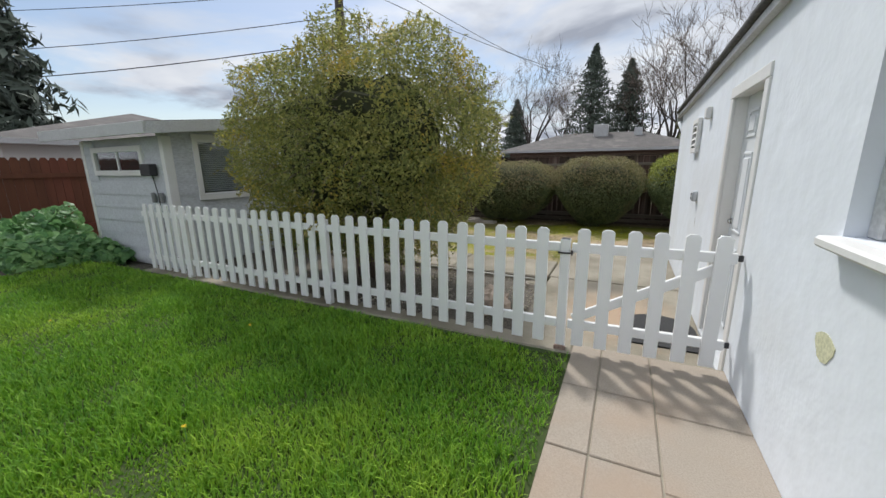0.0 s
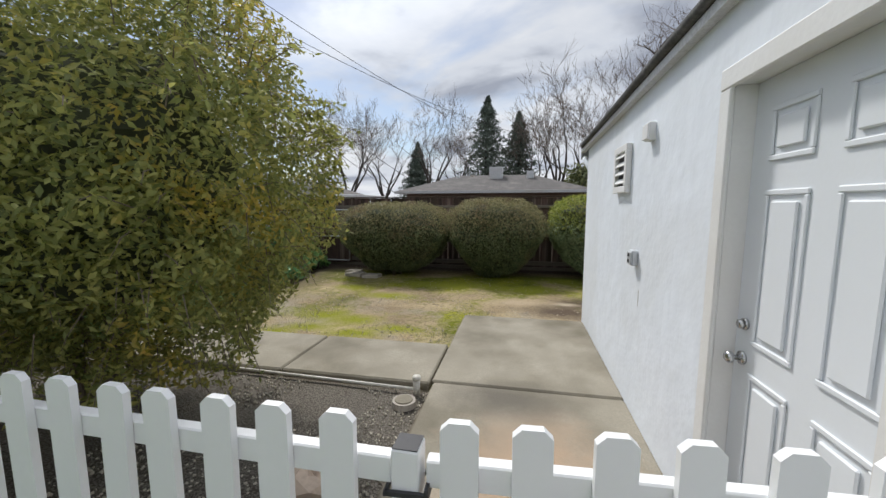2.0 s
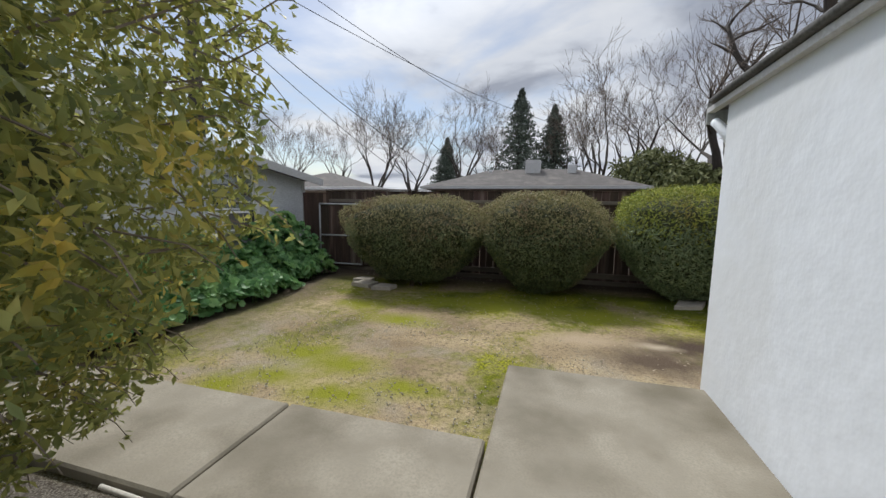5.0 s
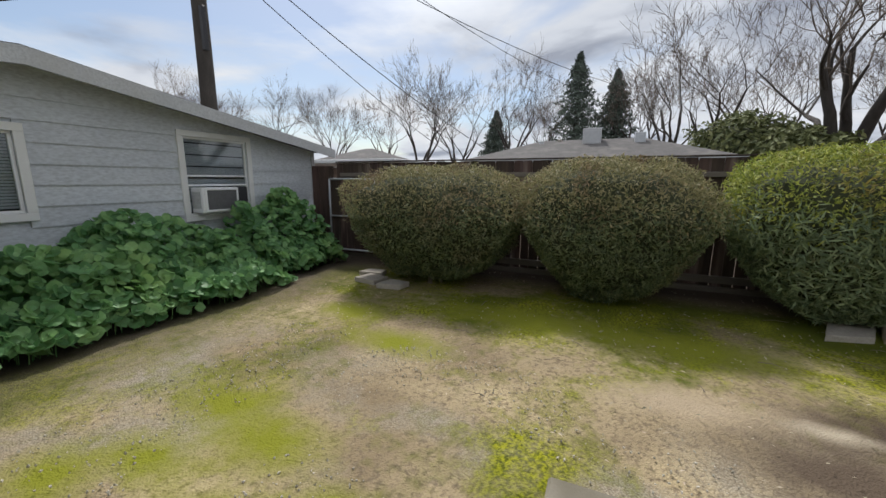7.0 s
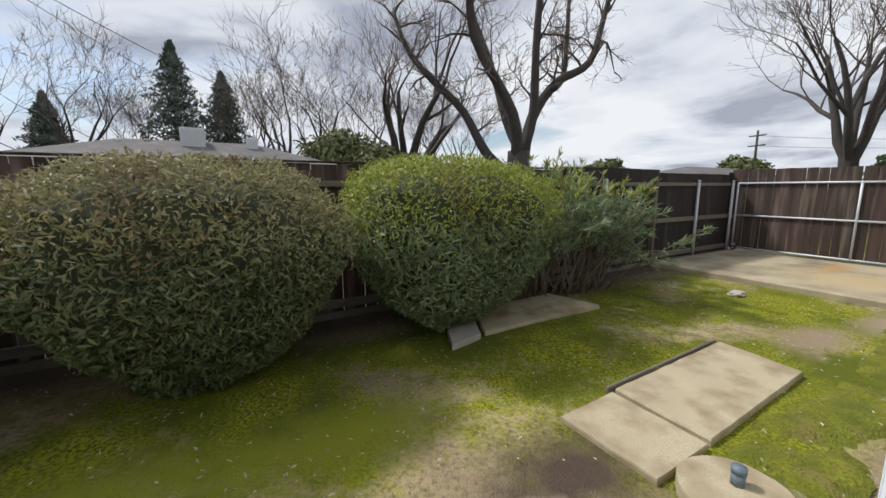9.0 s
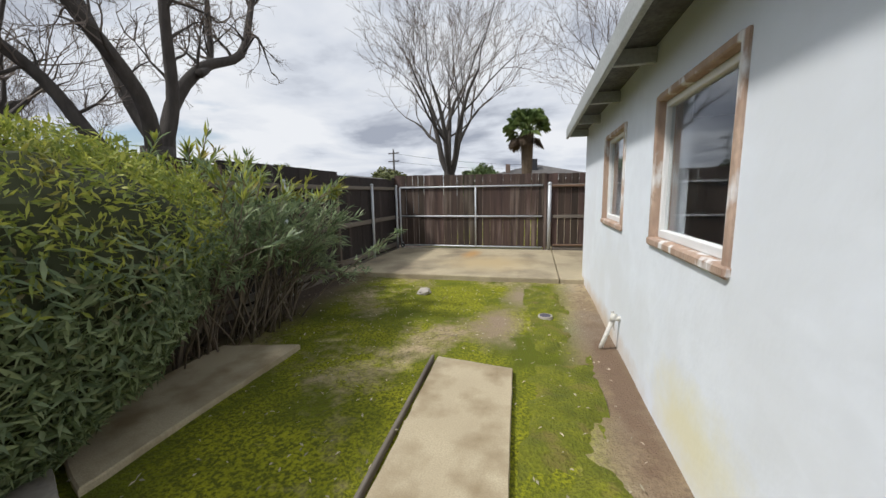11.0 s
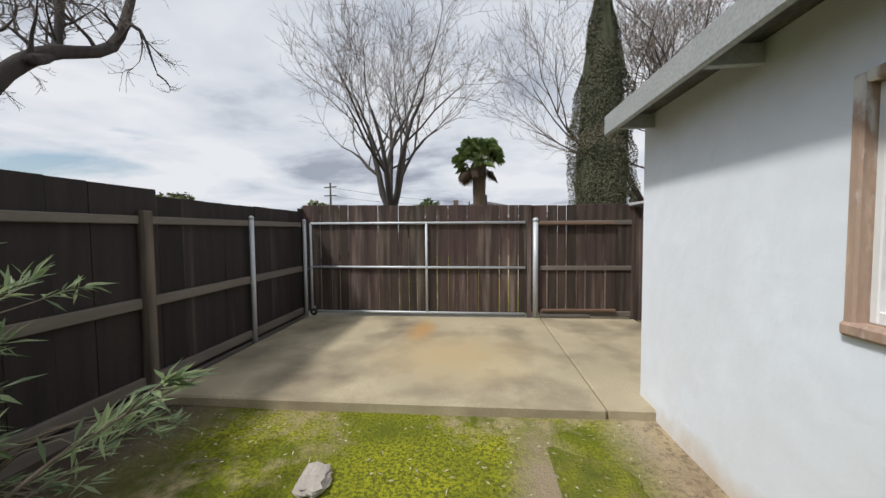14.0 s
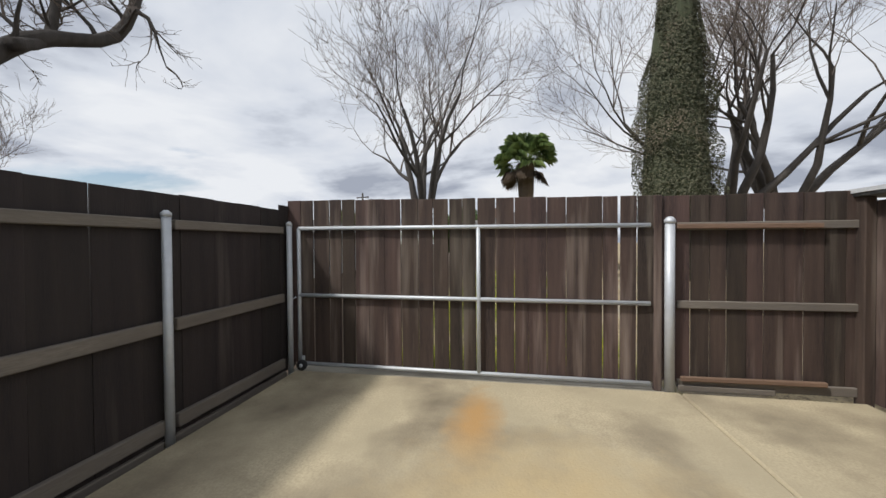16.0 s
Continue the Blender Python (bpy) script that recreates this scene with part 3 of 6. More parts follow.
wall_with_holes("wall_west", -6.0, NY - 0.2, "y", WX, WX + 0.2, [(0.3, 1.46, 1.33, 2.12), (2.712, 3.572, 0.02, 2.155)], -0.2, roof_z)
wall_with_holes("wall_north", WX, EX, "x", NY - 0.2, NY, [(2.64, 3.70, 1.08, 2.01), (4.56, 5.55, 1.08, 2.01)], -0.2, lambda x: 2.36)
wall_with_holes("wall_east", -6.0, NY - 0.2, "y", EX - 0.2, EX, [], -0.2, roof_z)
wall_with_holes("wall_south", WX + 0.2, EX - 0.2, "x", -6.0, -5.8, [], -0.2, lambda x: 2.8)
# the room's shade is put into the floor colour
tagged(part("floor", B((WX + 0.2, -5.8, -0.1), (EX - 0.2, NY - 0.2, 0.0)), DARKIN), "indoor floor behind windows, painted near black for an unlit room", "floor", kind="structure")


def house_roof():
    s = Shape()
    y0, y1, x0, x1 = -6.1, 7.24, WX - 0.05, EX + 0.06
    za, zb = roof_z(y0), roof_z(y1)
    s.add([(x0, y0, za + 0.005), (x1, y0, za + 0.005), (x1, y1, zb + 0.005), (x0, y1, zb + 0.005), (x0, y0, za + 0.09), (x1, y0, za + 0.09), (x1, y1, zb + 0.06), (x0, y1, zb + 0.06)],
          [(3, 2, 1, 0), (4, 5, 6, 7), (0, 1, 5, 4), (2, 3, 7, 6), (1, 2, 6, 5), (3, 0, 4, 7)])
    r = tagged(part("roof", s, ROOFT), "low sloped roof with a rough dark tar edge", "roof", kind="structure")
    # wavy rolled roofing lip along the rake
    pts = [(x0 - 0.012, y0 + 0.2 * i, roof_z(y0 + 0.2 * i) + 0.055 + 0.012 * noise.noise(Vector((0, i * 0.7, 1)))) for i in range(67)]
    part("edge_roll", Shape().tube(pts, [0.03] * len(pts), 6), ROOFT, r, smooth=True)
    fs = Shape().add([(x0 - 0.004, y0, roof_z(y0) - 0.06), (x0 - 0.004, y1, roof_z(y1) - 0.02), (x0 + 0.049, y1, roof_z(y1) - 0.02), (x0 + 0.049, y0, roof_z(y0) - 0.06),
                      (x0 - 0.004, y0, roof_z(y0) + 0.02), (x0 - 0.004, y1, roof_z(y1) + 0.02), (x0 + 0.049, y1, roof_z(y1) + 0.02), (x0 + 0.049, y0, roof_z(y0) + 0.02)],
                     [(0, 1, 2, 3), (7, 6, 5, 4), (0, 4, 5, 1), (1, 5, 6, 2), (2, 6, 7, 3), (3, 7, 4, 0)])
    part("rake_trim", fs, TRIMG, r)
    f = part("fascia", B((x0, 7.225, 2.245), (x1, 7.262, 2.405), 0.006), FASCIA, r, "grey green fascia board")
    for i in range(6):
        xr = WX + 0.55 + i * 1.1
        part("rafter_tail", B((xr, NY + 0.002, 2.245), (xr + 0.045, 7.224, 2.345), 0.004), FASCIA, r)
    return r


house_roof()


def wall_window(name, x0, x1, z0, z1, sash, label, kind="structure"):
    """A window in the north wall: peeling casing, inner sash and a dark pane."""
    w = base(name, ((x0 + x1) / 2, NY, z0), label, "window", kind=kind)
    for a, b in (((x0 - 0.005, NY - 0.10, z0), (x0 + 0.04, NY + 0.018, z1)), ((x1 - 0.04, NY - 0.10, z0), (x1 + 0.005, NY + 0.018, z1)),
                 ((x0 + 0.04, NY - 0.10, z1 - 0.04), (x1 - 0.04, NY + 0.018, z1 + 0.005))):
        part("window_frame", B(a, b, 0.008), BAREW, w)
    part("window_sill", B((x0 - 0.012, NY - 0.10, z0 - 0.015), (x1 + 0.012, NY + 0.028, z0 + 0.04), 0.012), BAREW, w, "peeling painted wooden sill")
    i0, i1, j0, j1 = x0 + 0.04, x1 - 0.04, z0 + 0.04, z1 - 0.04
    for a, b in (((i0, NY - 0.08, j0), (i0 + 0.032, NY - 0.03, j1)), ((i1 - 0.032, NY - 0.08, j0), (i1, NY - 0.03, j1)),
                 ((i0 + 0.032, NY - 0.08, j0), (i1 - 0.032, NY - 0.03, j0 + 0.05)), ((i0 + 0.032, NY - 0.08, j1 - 0.04), (i1 - 0.032, NY - 0.03, j1))):
        part("sash", B(a, b, 0.005), WPAINT, w)
    pane = part("pane", B((i0 + 0.032, NY - 0.06, j0 + 0.05), (i1 - 0.032, NY - 0.055, j1 - 0.04)), GLASS, w)
    pane.visible_shadow = False
    return w


wall_window("window_1", 4.56, 5.55, 1.08, 2.01, True, "dark glazed window in a peeling wooden frame")
wall_window("window_2", 2.64, 3.70, 1.08, 2.01, True, "dark glazed window in a bare pinkish wooden frame")

# west window with painted sill
ww = base("window_3", (WX, 0.9, 1.33), "grey framed window above a chipped white sill", "window", kind="structure")
part("window_sill", B((WX - 0.07, 0.2, 1.285), (WX + 0.19, 1.49, 1.328), 0.01), WPAINT, ww, "chipped white painted sill")
part("window_frame", B((WX + 0.06, 1.38, 1.33), (WX + 0.15, 1.457, 2.118), 0.008), TRIMG, ww)
part("window_frame", B((WX + 0.06, 0.303, 1.33), (WX + 0.15, 0.38, 2.118), 0.008), TRIMG, ww)
part("window_frame", B((WX + 0.06, 0.38, 2.04), (WX + 0.15, 1.38, 2.118), 0.008), TRIMG, ww)
p3 = part("pane", B((WX + 0.10, 0.38, 1.33), (WX + 0.105, 1.38, 2.04)), GLASS, ww)
p3.visible_shadow = False


def panel_door():
    d = base("door_1", (WX + 0.12, 3.19, 0.1), "pale blue white six panel entry door, closed", "door", kind="structure")
    fx, y0, y1, zt = WX + 0.095, 2.75, 3.535, 2.12
    part("door_leaf", B((fx, y0, 0.09), (fx + 0.045, y1, zt), 0.004), DOORP, d)
    for ya, yb in ((2.83, 3.065), (3.18, 3.415)):
        for za, zb in ((1.79, 2.0), (1.04, 1.68), (0.25, 0.92)):
            s = Shape()
            for p, q in (((ya, za), (yb, za + 0.022)), ((ya, zb - 0.022), (yb, zb)), ((ya, za + 0.022), (ya + 0.022, zb - 0.022)), ((yb - 0.022, za + 0.022), (yb, zb - 0.022))):
                s.box((fx - 0.009, p[0], p[1]), (fx, q[0], q[1]), None, 0.004)
            part("moulding", s, DOORP, d)
            part("door_panel", B((fx - 0.012, ya + 0.045, za + 0.045), (fx, yb - 0.045, zb - 0.045), 0.008), DOORP, d)
    ky = 3.465
    for z, r in ((0.965, 0.03), (1.115, 0.026)):
        part("rose", Shape().tube([(fx - 0.001, ky, z), (fx - 0.012, ky, z)], [r, r * 0.95], 16), CHROME, d, smooth=True)
    part("door_knob", Shape().tube([(fx - u, ky, 0.965) for u in (0.012, 0.035, 0.045, 0.06, 0.07)], [0.011, 0.011, 0.024, 0.026, 0.015], 16), CHROME, d, "satin nickel knob", True)
    part("deadbolt", Shape().tube([(fx - 0.012, ky, 1.115), (fx - 0.03, ky, 1.115)], [0.02, 0.018], 14), CHROME, d, "satin nickel deadbolt", True)
    # jamb and casing
    part("jamb", B((WX + 0.01, y1, 0.06), (WX + 0.17, y1 + 0.035, zt), 0.003), WPAINT, d)
    part("jamb", B((WX + 0.01, y0 - 0.035, 0.06), (WX + 0.17, y0, zt), 0.003), WPAINT, d)
    part("jamb", B((WX + 0.01, y0 - 0.035, zt), (WX + 0.17, y1 + 0.035, zt + 0.033), 0.003), WPAINT, d)
    part("casing", B((WX - 0.012, 2.635, 0.06), (WX + 0.009, 2.725, 2.11), 0.006), WPAINT, d)
    part("casing", B((WX - 0.012, 3.525, 0.06), (WX + 0.009, 3.61, 2.11), 0.006), WPAINT, d)
    part("casing", B((WX - 0.014, 2.635, 2.11), (WX + 0.009, 3.61, 2.20), 0.006), WPAINT, d)
    part("threshold", B((WX - 0.02, 2.73, 0.05), (WX + 0.18, 3.55, 0.088), 0.006), STEEL, d)


panel_door()


def gable_vent():
    v = base("wall_vent", (WX, 5.2, 1.7), "white louvred vent with dark gaps on stucco wall", "vent")
    y0, y1, z0, z1 = 4.95, 5.35, 1.72, 2.11
    # dark sheet paints the shaded hollow seen between the slats
    part("backing", B((WX - 0.012, y0 + 0.05, z0 + 0.05), (WX - 0.003, y1 - 0.05, z1 - 0.05)), DARKM, v)
    for a, b in (((y0, z0), (y1, z0 + 0.055)), ((y0, z1 - 0.055), (y1, z1)), ((y0, z0 + 0.055), (y0 + 0.055, z1 - 0.055)), ((y1 - 0.055, z0 + 0.055), (y1, z1 - 0.055))):
        part("frame", B((WX - 0.045, a[0], a[1]), (WX - 0.002, b[0], b[1]), 0.004), WPAINT, v)
    for i in range(4):
        z = z0 + 0.07 + i * 0.071
        s = Shape().box((-0.004, y0 + 0.056, -0.03), (0.004, y1 - 0.056, 0.03), pose(WX - 0.026, 0, z + 0.03, 0, 42, 0), 0.001)
        part("slat", s, WPAINT, v)


gable_vent()


def wall_box(name, y, z, h, w, label, mat_, lidded=True):
    b = base(name, (WX, y, z), label, "electrical box")
    part("body", B((WX - 0.045, y - w / 2, z), (WX - 0.001, y + w / 2, z + h), 0.006), mat_, b)
    part("cover", B((WX - 0.056, y - w / 2 - 0.006, z + 0.01), (WX - 0.0455, y + w / 2 + 0.006, z + h - 0.01), 0.004), mat_, b)
    return b


wall_box("porch_sensor_box", 4.48, 2.045, 0.12, 0.10, "small white box high on stucco wall", WPAINT)
ob = wall_box("outlet_box", 4.69, 1.17, 0.115, 0.085, "grey metal outlet box on stucco wall", STEEL)
for dz in (0.035, 0.08):
    part("socket", B((WX - 0.060, 4.672, 1.17 + dz - 0.012), (WX - 0.0565, 4.708, 1.17 + dz + 0.012), 0.001), DARKM, ob)
crack = Shape().tube([(WX + 0.001, 4.60, 1.0), (WX + 0.001, 4.597, 0.94), (WX + 0.001, 4.602, 0.88)], [0.003, 0.004, 0.002], 5)
tagged(part("wall_scuff", crack, CONCW), "small brown scuff on white stucco", "scuff")
patch = Shape()
patch.outline([(0.075 * math.cos(a) * (1 + 0.2 * math.sin(3 * a)), 0.06 * math.sin(a)) for a in [i * 0.524 for i in range(12)]], 0.002, pose(WX - 0.001, 1.41, 0.90, 90, 0, -90))
tagged(part("wall_patch", patch, mat("pale yellow patch", (0.66, 0.66, 0.44), (0.7, 0.69, 0.5), 20, 60, 0.8, 0.1)), "pale yellow bare patch on white stucco", "stain")

# downspout at the corner, conduit, tap pipe, ragged plaster chip
ds = base("downspout", (1.10, NY, 0), "white ribbed metal downspout at house corner", "downspout")
part("pipe", B((1.055, NY + 0.002, 0.06), (1.125, NY + 0.02, 2.05), 0.006), WALLP, ds)
for i in range(3):
    part("rib", B((1.064 + i * 0.021, NY + 0.02, 0.06), (1.074 + i * 0.021, NY + 0.024, 2.05), 0.0015), WALLP, ds)
part("elbow", Shape().tube([(1.09, NY + 0.02, 2.04), (1.07, NY + 0.06, 2.12), (1.04, NY + 0.17, 2.22), (1.035, NY + 0.21, 2.245)], [0.038] * 4, 10), WALLP, ds, smooth=True)
for z in (0.5, 1.6):
    part("strap", B((1.048, NY + 0.003, z), (1.132, NY + 0.027, z + 0.02), 0.003), WALLP, ds)
cd = base("conduit", (1.25, NY, 0), "thin white painted conduit up stucco wall", "conduit")
part("tube", Shape().tube([(1.25, NY + 0.014, 0.3), (1.25, NY + 0.014, 1.6), (1.25, NY + 0.014, 2.3)], [0.007] * 3, 8), WALLP, cd, smooth=True)
part("coupling", Shape().tube([(1.25, NY + 0.014, 1.17), (1.25, NY + 0.014, 1.22)], [0.0095] * 2, 10), WALLP, cd, smooth=True)
tp = base("drain_pipe", (4.45, NY, 0.3), "white plastic drain pipe leaning out from wall", "pipe")
part("stub", Shape().tube([(4.45, NY - 0.01, 0.29), (4.45, NY + 0.05, 0.29)], [0.024] * 2, 12), PVC, tp, smooth=True)
part("fitting", Shape().tube([(4.45, NY + 0.05, 0.33), (4.45, NY + 0.06, 0.29), (4.452, NY + 0.065, 0.26)], [0.027, 0.027, 0.024], 12), PVC, tp, smooth=True)
part("pipe", Shape().tube([(4.452, NY + 0.065, 0.27), (4.48, NY + 0.14, 0.02), (4.50, NY + 0.145, -0.03)], [0.019] * 3, 12), PVC, tp, smooth=True)
chip = Shape()
chip.outline([(-0.11, -0.03), (-0.04, -0.05), (0.05, -0.03), (0.1, -0.05), (0.085, 0.02), (0.11, 0.06), (0.04, 0.075), (0.02, 0.12), (-0.03, 0.08), (-0.075, 0.085), (-0.07, 0.03)], 0.003, pose(4.76, NY + 0.0005, 0.15, 90, 0, 180))
tagged(part("plaster_chip", chip, STONE), "chipped grey plaster low on wall", "plaster chip")

# ---- grey neighbour cottage ----
SX = -6.04


def cottage():
    c = base("cottage", (SX - 2.5, 6.8, 0), "grey lap sided cottage with white trimmed windows", "house")
    y0, y1, ridge, wx = 3.0, 11.35, 7.1, -8.5

    def top(y):
        return 2.66 - abs(y - ridge) * (0.145 if y > ridge else 0.125)
    holes = [(3.50, 4.30, 1.17, 2.06), (5.55, 7.03, 1.12, 1.96), (8.73, 9.76, 0.95, 2.09)]
    wall = part("wall", Shape(), SIDING, c)
    # body of the wall behind the planks
    s = Shape()
    n = 24
    ys = sorted(set([y0 + (y1 - y0) * i / n for i in range(n + 1)] + [h[0] for h in holes] + [h[1] for h in holes] + [ridge]))
    for a, b in zip(ys, ys[1:]):
        mid = (a + b) / 2
        spans = [(0.0, top(mid) - 0.02)]
        for h in holes:
            if h[0] <= mid <= h[1]:
                spans = [(0.0, h[2]), (h[3], top(mid) - 0.02)]
        for z0, z1 in spans:
            s.box((SX - 0.16, a, z0), (SX - 0.02, b, z1))
    wall.data = mesh_of("wall", s, SIDING)
    # lap siding
    z = 0.06
    while z < 2.6:
        z1 = z + 0.225
        lo, hi = y0 + 0.03, y1 - 0.03
        zt = z1 + 0.004
        if zt > top(lo):
            lo = ridge - (2.66 - zt) / 0.125
        if zt > top(hi):
            hi = ridge + (2.66 - zt) / 0.145
        if hi > lo:
            segs = [(lo, hi)]
            for h in holes:
                if h[2] - 0.02 < z1 and h[3] + 0.02 > z:
                    segs = [q for a, b in segs for q in ((a, min(b, h[0] - 0.02)), (max(a, h[1] + 0.02), b)) if q[1] - q[0] > 0.02]
            for a, b in segs:
                q = Shape().add([(SX - 0.02, a, z), (SX + 0.012, a, z), (SX - 0.006, a, z1), (SX - 0.02, a, z1), (SX - 0.02, b, z), (SX + 0.012, b, z), (SX - 0.006, b, z1), (SX - 0.02, b, z1)],
                                [(0, 1, 2, 3), (7, 6, 5, 4), (1, 5, 6, 2), (0, 4, 5, 1), (3, 2, 6, 7), (4, 0, 3, 7)])
                part("plank", q, SIDING, wall)
        z = z1
    # top strip under the rake
    part("frieze", Shape().add([(SX - 0.015, y0, top(y0) - 0.22), (SX - 0.015, ridge, 2.44), (SX - 0.015, y1, top(y1) - 0.22), (SX - 0.015, y1, top(y1)), (SX - 0.015, ridge, 2.66), (SX - 0.015, y0, top(y0)),
                                (SX - 0.03, y0, top(y0) - 0.22), (SX - 0.03, ridge, 2.44), (SX - 0.03, y1, top(y1) - 0.22), (SX - 0.03, y1, top(y1)), (SX - 0.03, ridge, 2.66), (SX - 0.03, y0, top(y0))],
                               [(0, 1, 4, 5), (1, 2, 3, 4), (11, 10, 7, 6), (10, 9, 8, 7), (5, 4, 10, 11), (4, 3, 9, 10)]), SIDING, c)
    for y in (y0, y1 - 0.07):
        part("corner_board", B((SX - 0.02, y, 0.05), (SX + 0.03, y + 0.075, top(y) - 0.02), 0.005), TRIMG, c)
    part("corner_board", B((SX - 0.06, y0 - 0.035, 0.05), (SX + 0.034, y0 + 0.1, 2.09), 0.006), WPAINT, c, "white corner board")
    part("corner_board", B((wx - 0.02, y0 - 0.035, 0.05), (wx + 0.07, y0 + 0.03, 2.09), 0.006), WPAINT, c, "white corner board")
    # south face
    sw = part("side_wall", B((wx, y0, 0), (SX - 0.165, y0 + 0.12, 2.1)), SIDING, c)
    z = 0.06
    while z < 2.05:
        z1 = min(z + 0.225, 2.1)
        segs = [(wx + 0.07, SX - 0.06)] if z1 < 1.53 or z > 1.94 else [(wx + 0.07, -8.10), (-6.60, SX - 0.06)]
        for a, b in segs:
            q = Shape().add([(a, y0, z), (a, y0 - 0.032, z), (a, y0 - 0.014, z1), (a, y0, z1), (b, y0, z), (b, y0 - 0.032, z), (b, y0 - 0.014, z1), (b, y0, z1)],
                            [(3, 2, 1, 0), (4, 5, 6, 7), (2, 6, 5, 1), (1, 5, 4, 0), (7, 6, 2, 3), (7, 3, 0, 4)])
            part("plank", q, SIDING, sw)
        z = z1
    # near-black sheet in place of the unlit room behind the pane
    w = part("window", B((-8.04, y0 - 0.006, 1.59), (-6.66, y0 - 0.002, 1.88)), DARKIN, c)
    for p, q in (((-8.13, 1.50), (-6.57, 1.585)), ((-8.13, 1.885), (-6.57, 1.97)), ((-8.13, 1.585), (-8.045, 1.885)), ((-6.655, 1.585), (-6.57, 1.885))):
        part("frame", B((p[0], y0 - 0.06, p[1]), (q[0], y0 - 0.001, q[1]), 0.004), WPAINT, w)
    part("sash", B((-7.37, y0 - 0.04, 1.585), (-7.33, y0 - 0.008, 1.885), 0.003), WHITE, w)
    gs = part("pane", B((-8.045, y0 - 0.026, 1.585), (-6.655, y0 - 0.022, 1.885)), GLASS, w)
    gs.visible_shadow = False
    part("side_wall", B((wx, y1 - 0.12, 0), (SX - 0.165, y1, 2.0)), SIDING, c)
    part("side_wall", B((wx, y0 + 0.121, 0), (wx + 0.14, y1 - 0.121, 2.1)), SIDING, c)
    # roof with rake boards
    for sgn, ye, k in ((-1, 2.62, 0.113), (1, 11.62, 0.145)):
        ze = 2.68 - abs(ye - ridge) * k
        xo = SX + 0.33
        r = Shape().add([(xo, ridge, 2.70), (xo, ye, ze + 0.02), (wx - 0.42, ye, ze + 0.02), (wx - 0.42, ridge, 2.70), (xo, ridge, 2.76), (xo, ye, ze + 0.08), (wx - 0.42, ye, ze + 0.08), (wx - 0.42, ridge, 2.76)],
                        [(0, 1, 2, 3), (7, 6, 5, 4), (0, 4, 5, 1), (1, 5, 6, 2), (2, 6, 7, 3)])
        part("roof", r, ROOFG, c)
        rk = Shape().add([(xo + 0.003, ridge, 2.57), (xo + 0.003, ye, ze - 0.09), (xo + 0.035, ye, ze - 0.09), (xo + 0.035, ridge, 2.57), (xo + 0.003, ridge, 2.745), (xo + 0.003, ye, ze + 0.07), (xo + 0.035, ye, ze + 0.07), (xo + 0.035, ridge, 2.745)],
                         [(0, 1, 2, 3), (7, 6, 5, 4), (0, 4, 5, 1), (1, 5, 6, 2), (2, 6, 7, 3), (3, 7, 4, 0)])
        if sgn < 0:
            part("eave_board", B((wx - 0.42, ye - 0.034, ze - 0.09), (xo + 0.035, ye - 0.001, ze + 0.075), 0.004), TRIMG, c, "light grey eave board")
        part("rake_board", rk, TRIMG, c, "light grey rake board")
    # windows
    for (a, b, z0, z1), kind in zip(holes, ("blind", "blind", "hung")):
        # each window part is a near-black sheet painting the unlit room
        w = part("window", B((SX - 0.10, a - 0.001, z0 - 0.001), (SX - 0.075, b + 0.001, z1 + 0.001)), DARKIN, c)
        t = 0.085
        for p, q in (((a - t, z0 - t), (b + t, z0)), ((a - t, z1), (b + t, z1 + t)), ((a - t, z0), (a, z1)), ((b, z0), (b + t, z1))):
            part("frame", B((SX + 0.004, p[0], p[1]), (SX + 0.034, q[0], q[1]), 0.004), WPAINT, w)
        for p, q in (((a, z0), (b, z0 + 0.03)), ((a, z1 - 0.03), (b, z1)), ((a, z0 + 0.03), (a + 0.03, z1 - 0.03)), ((b - 0.03, z0 + 0.03), (b, z1 - 0.03))):
            part("sash", B((SX - 0.05, p[0], p[1]), (SX - 0.01, q[0], q[1]), 0.003), WHITE, w)
        gl = part("pane", B((SX - 0.034, a + 0.03, z0 + 0.03), (SX - 0.03, b - 0.03, z1 - 0.03)), GLASS, w)
        gl.visible_shadow = False
        if kind == "slide":
            part("sash", B((SX - 0.045, (a + b) / 2 - 0.015, z0 + 0.03), (SX - 0.012, (a + b) / 2 + 0.015, z1 - 0.03), 0.003), WHITE, w)
        if kind == "hung":
            for zz in (1.52, 1.38):
                part("sash", B((SX - 0.045, a + 0.03, zz), (SX - 0.012, b - 0.03, zz + 0.025), 0.003), WHITE, w)
        if kind != "slide":
            zz = z0 + 0.05
            while zz < z1 - 0.05:
                part("slat", B((SX - 0.070, a + 0.03, zz), (SX - 0.052, b - 0.03, zz + (0.026 if kind == "blind" else 0.15))), BLIND, w)
                zz += 0.033 if kind == "blind" else 0.17
    return c


cottage()

ac = base("window_air_conditioner", (SX + 0.12, 9.08, 0.98), "white window air conditioner with dark grille", "air conditioner")
part("case", B((SX - 0.05, 8.80, 0.98), (SX + 0.21, 9.40, 1.36), 0.012), WHITE, ac)
part("grille_back", B((SX + 0.211, 8.86, 1.02), (SX + 0.216, 9.36, 1.33)), mat("ac grille", (0.12, 0.12, 0.125), (0.16, 0.16, 0.165), 9, 90, 0.7, 0.1), ac)
for a, b in (((8.83, 1.0), (9.38, 1.03)), ((8.83, 1.32), (9.38, 1.345)), ((8.83, 1.03), (8.87, 1.32)), ((9.35, 1.03), (9.38, 1.32))):
    part("bezel", B((SX + 0.211, a[0], a[1]), (SX + 0.225, b[0], b[1]), 0.003), WHITE, ac)
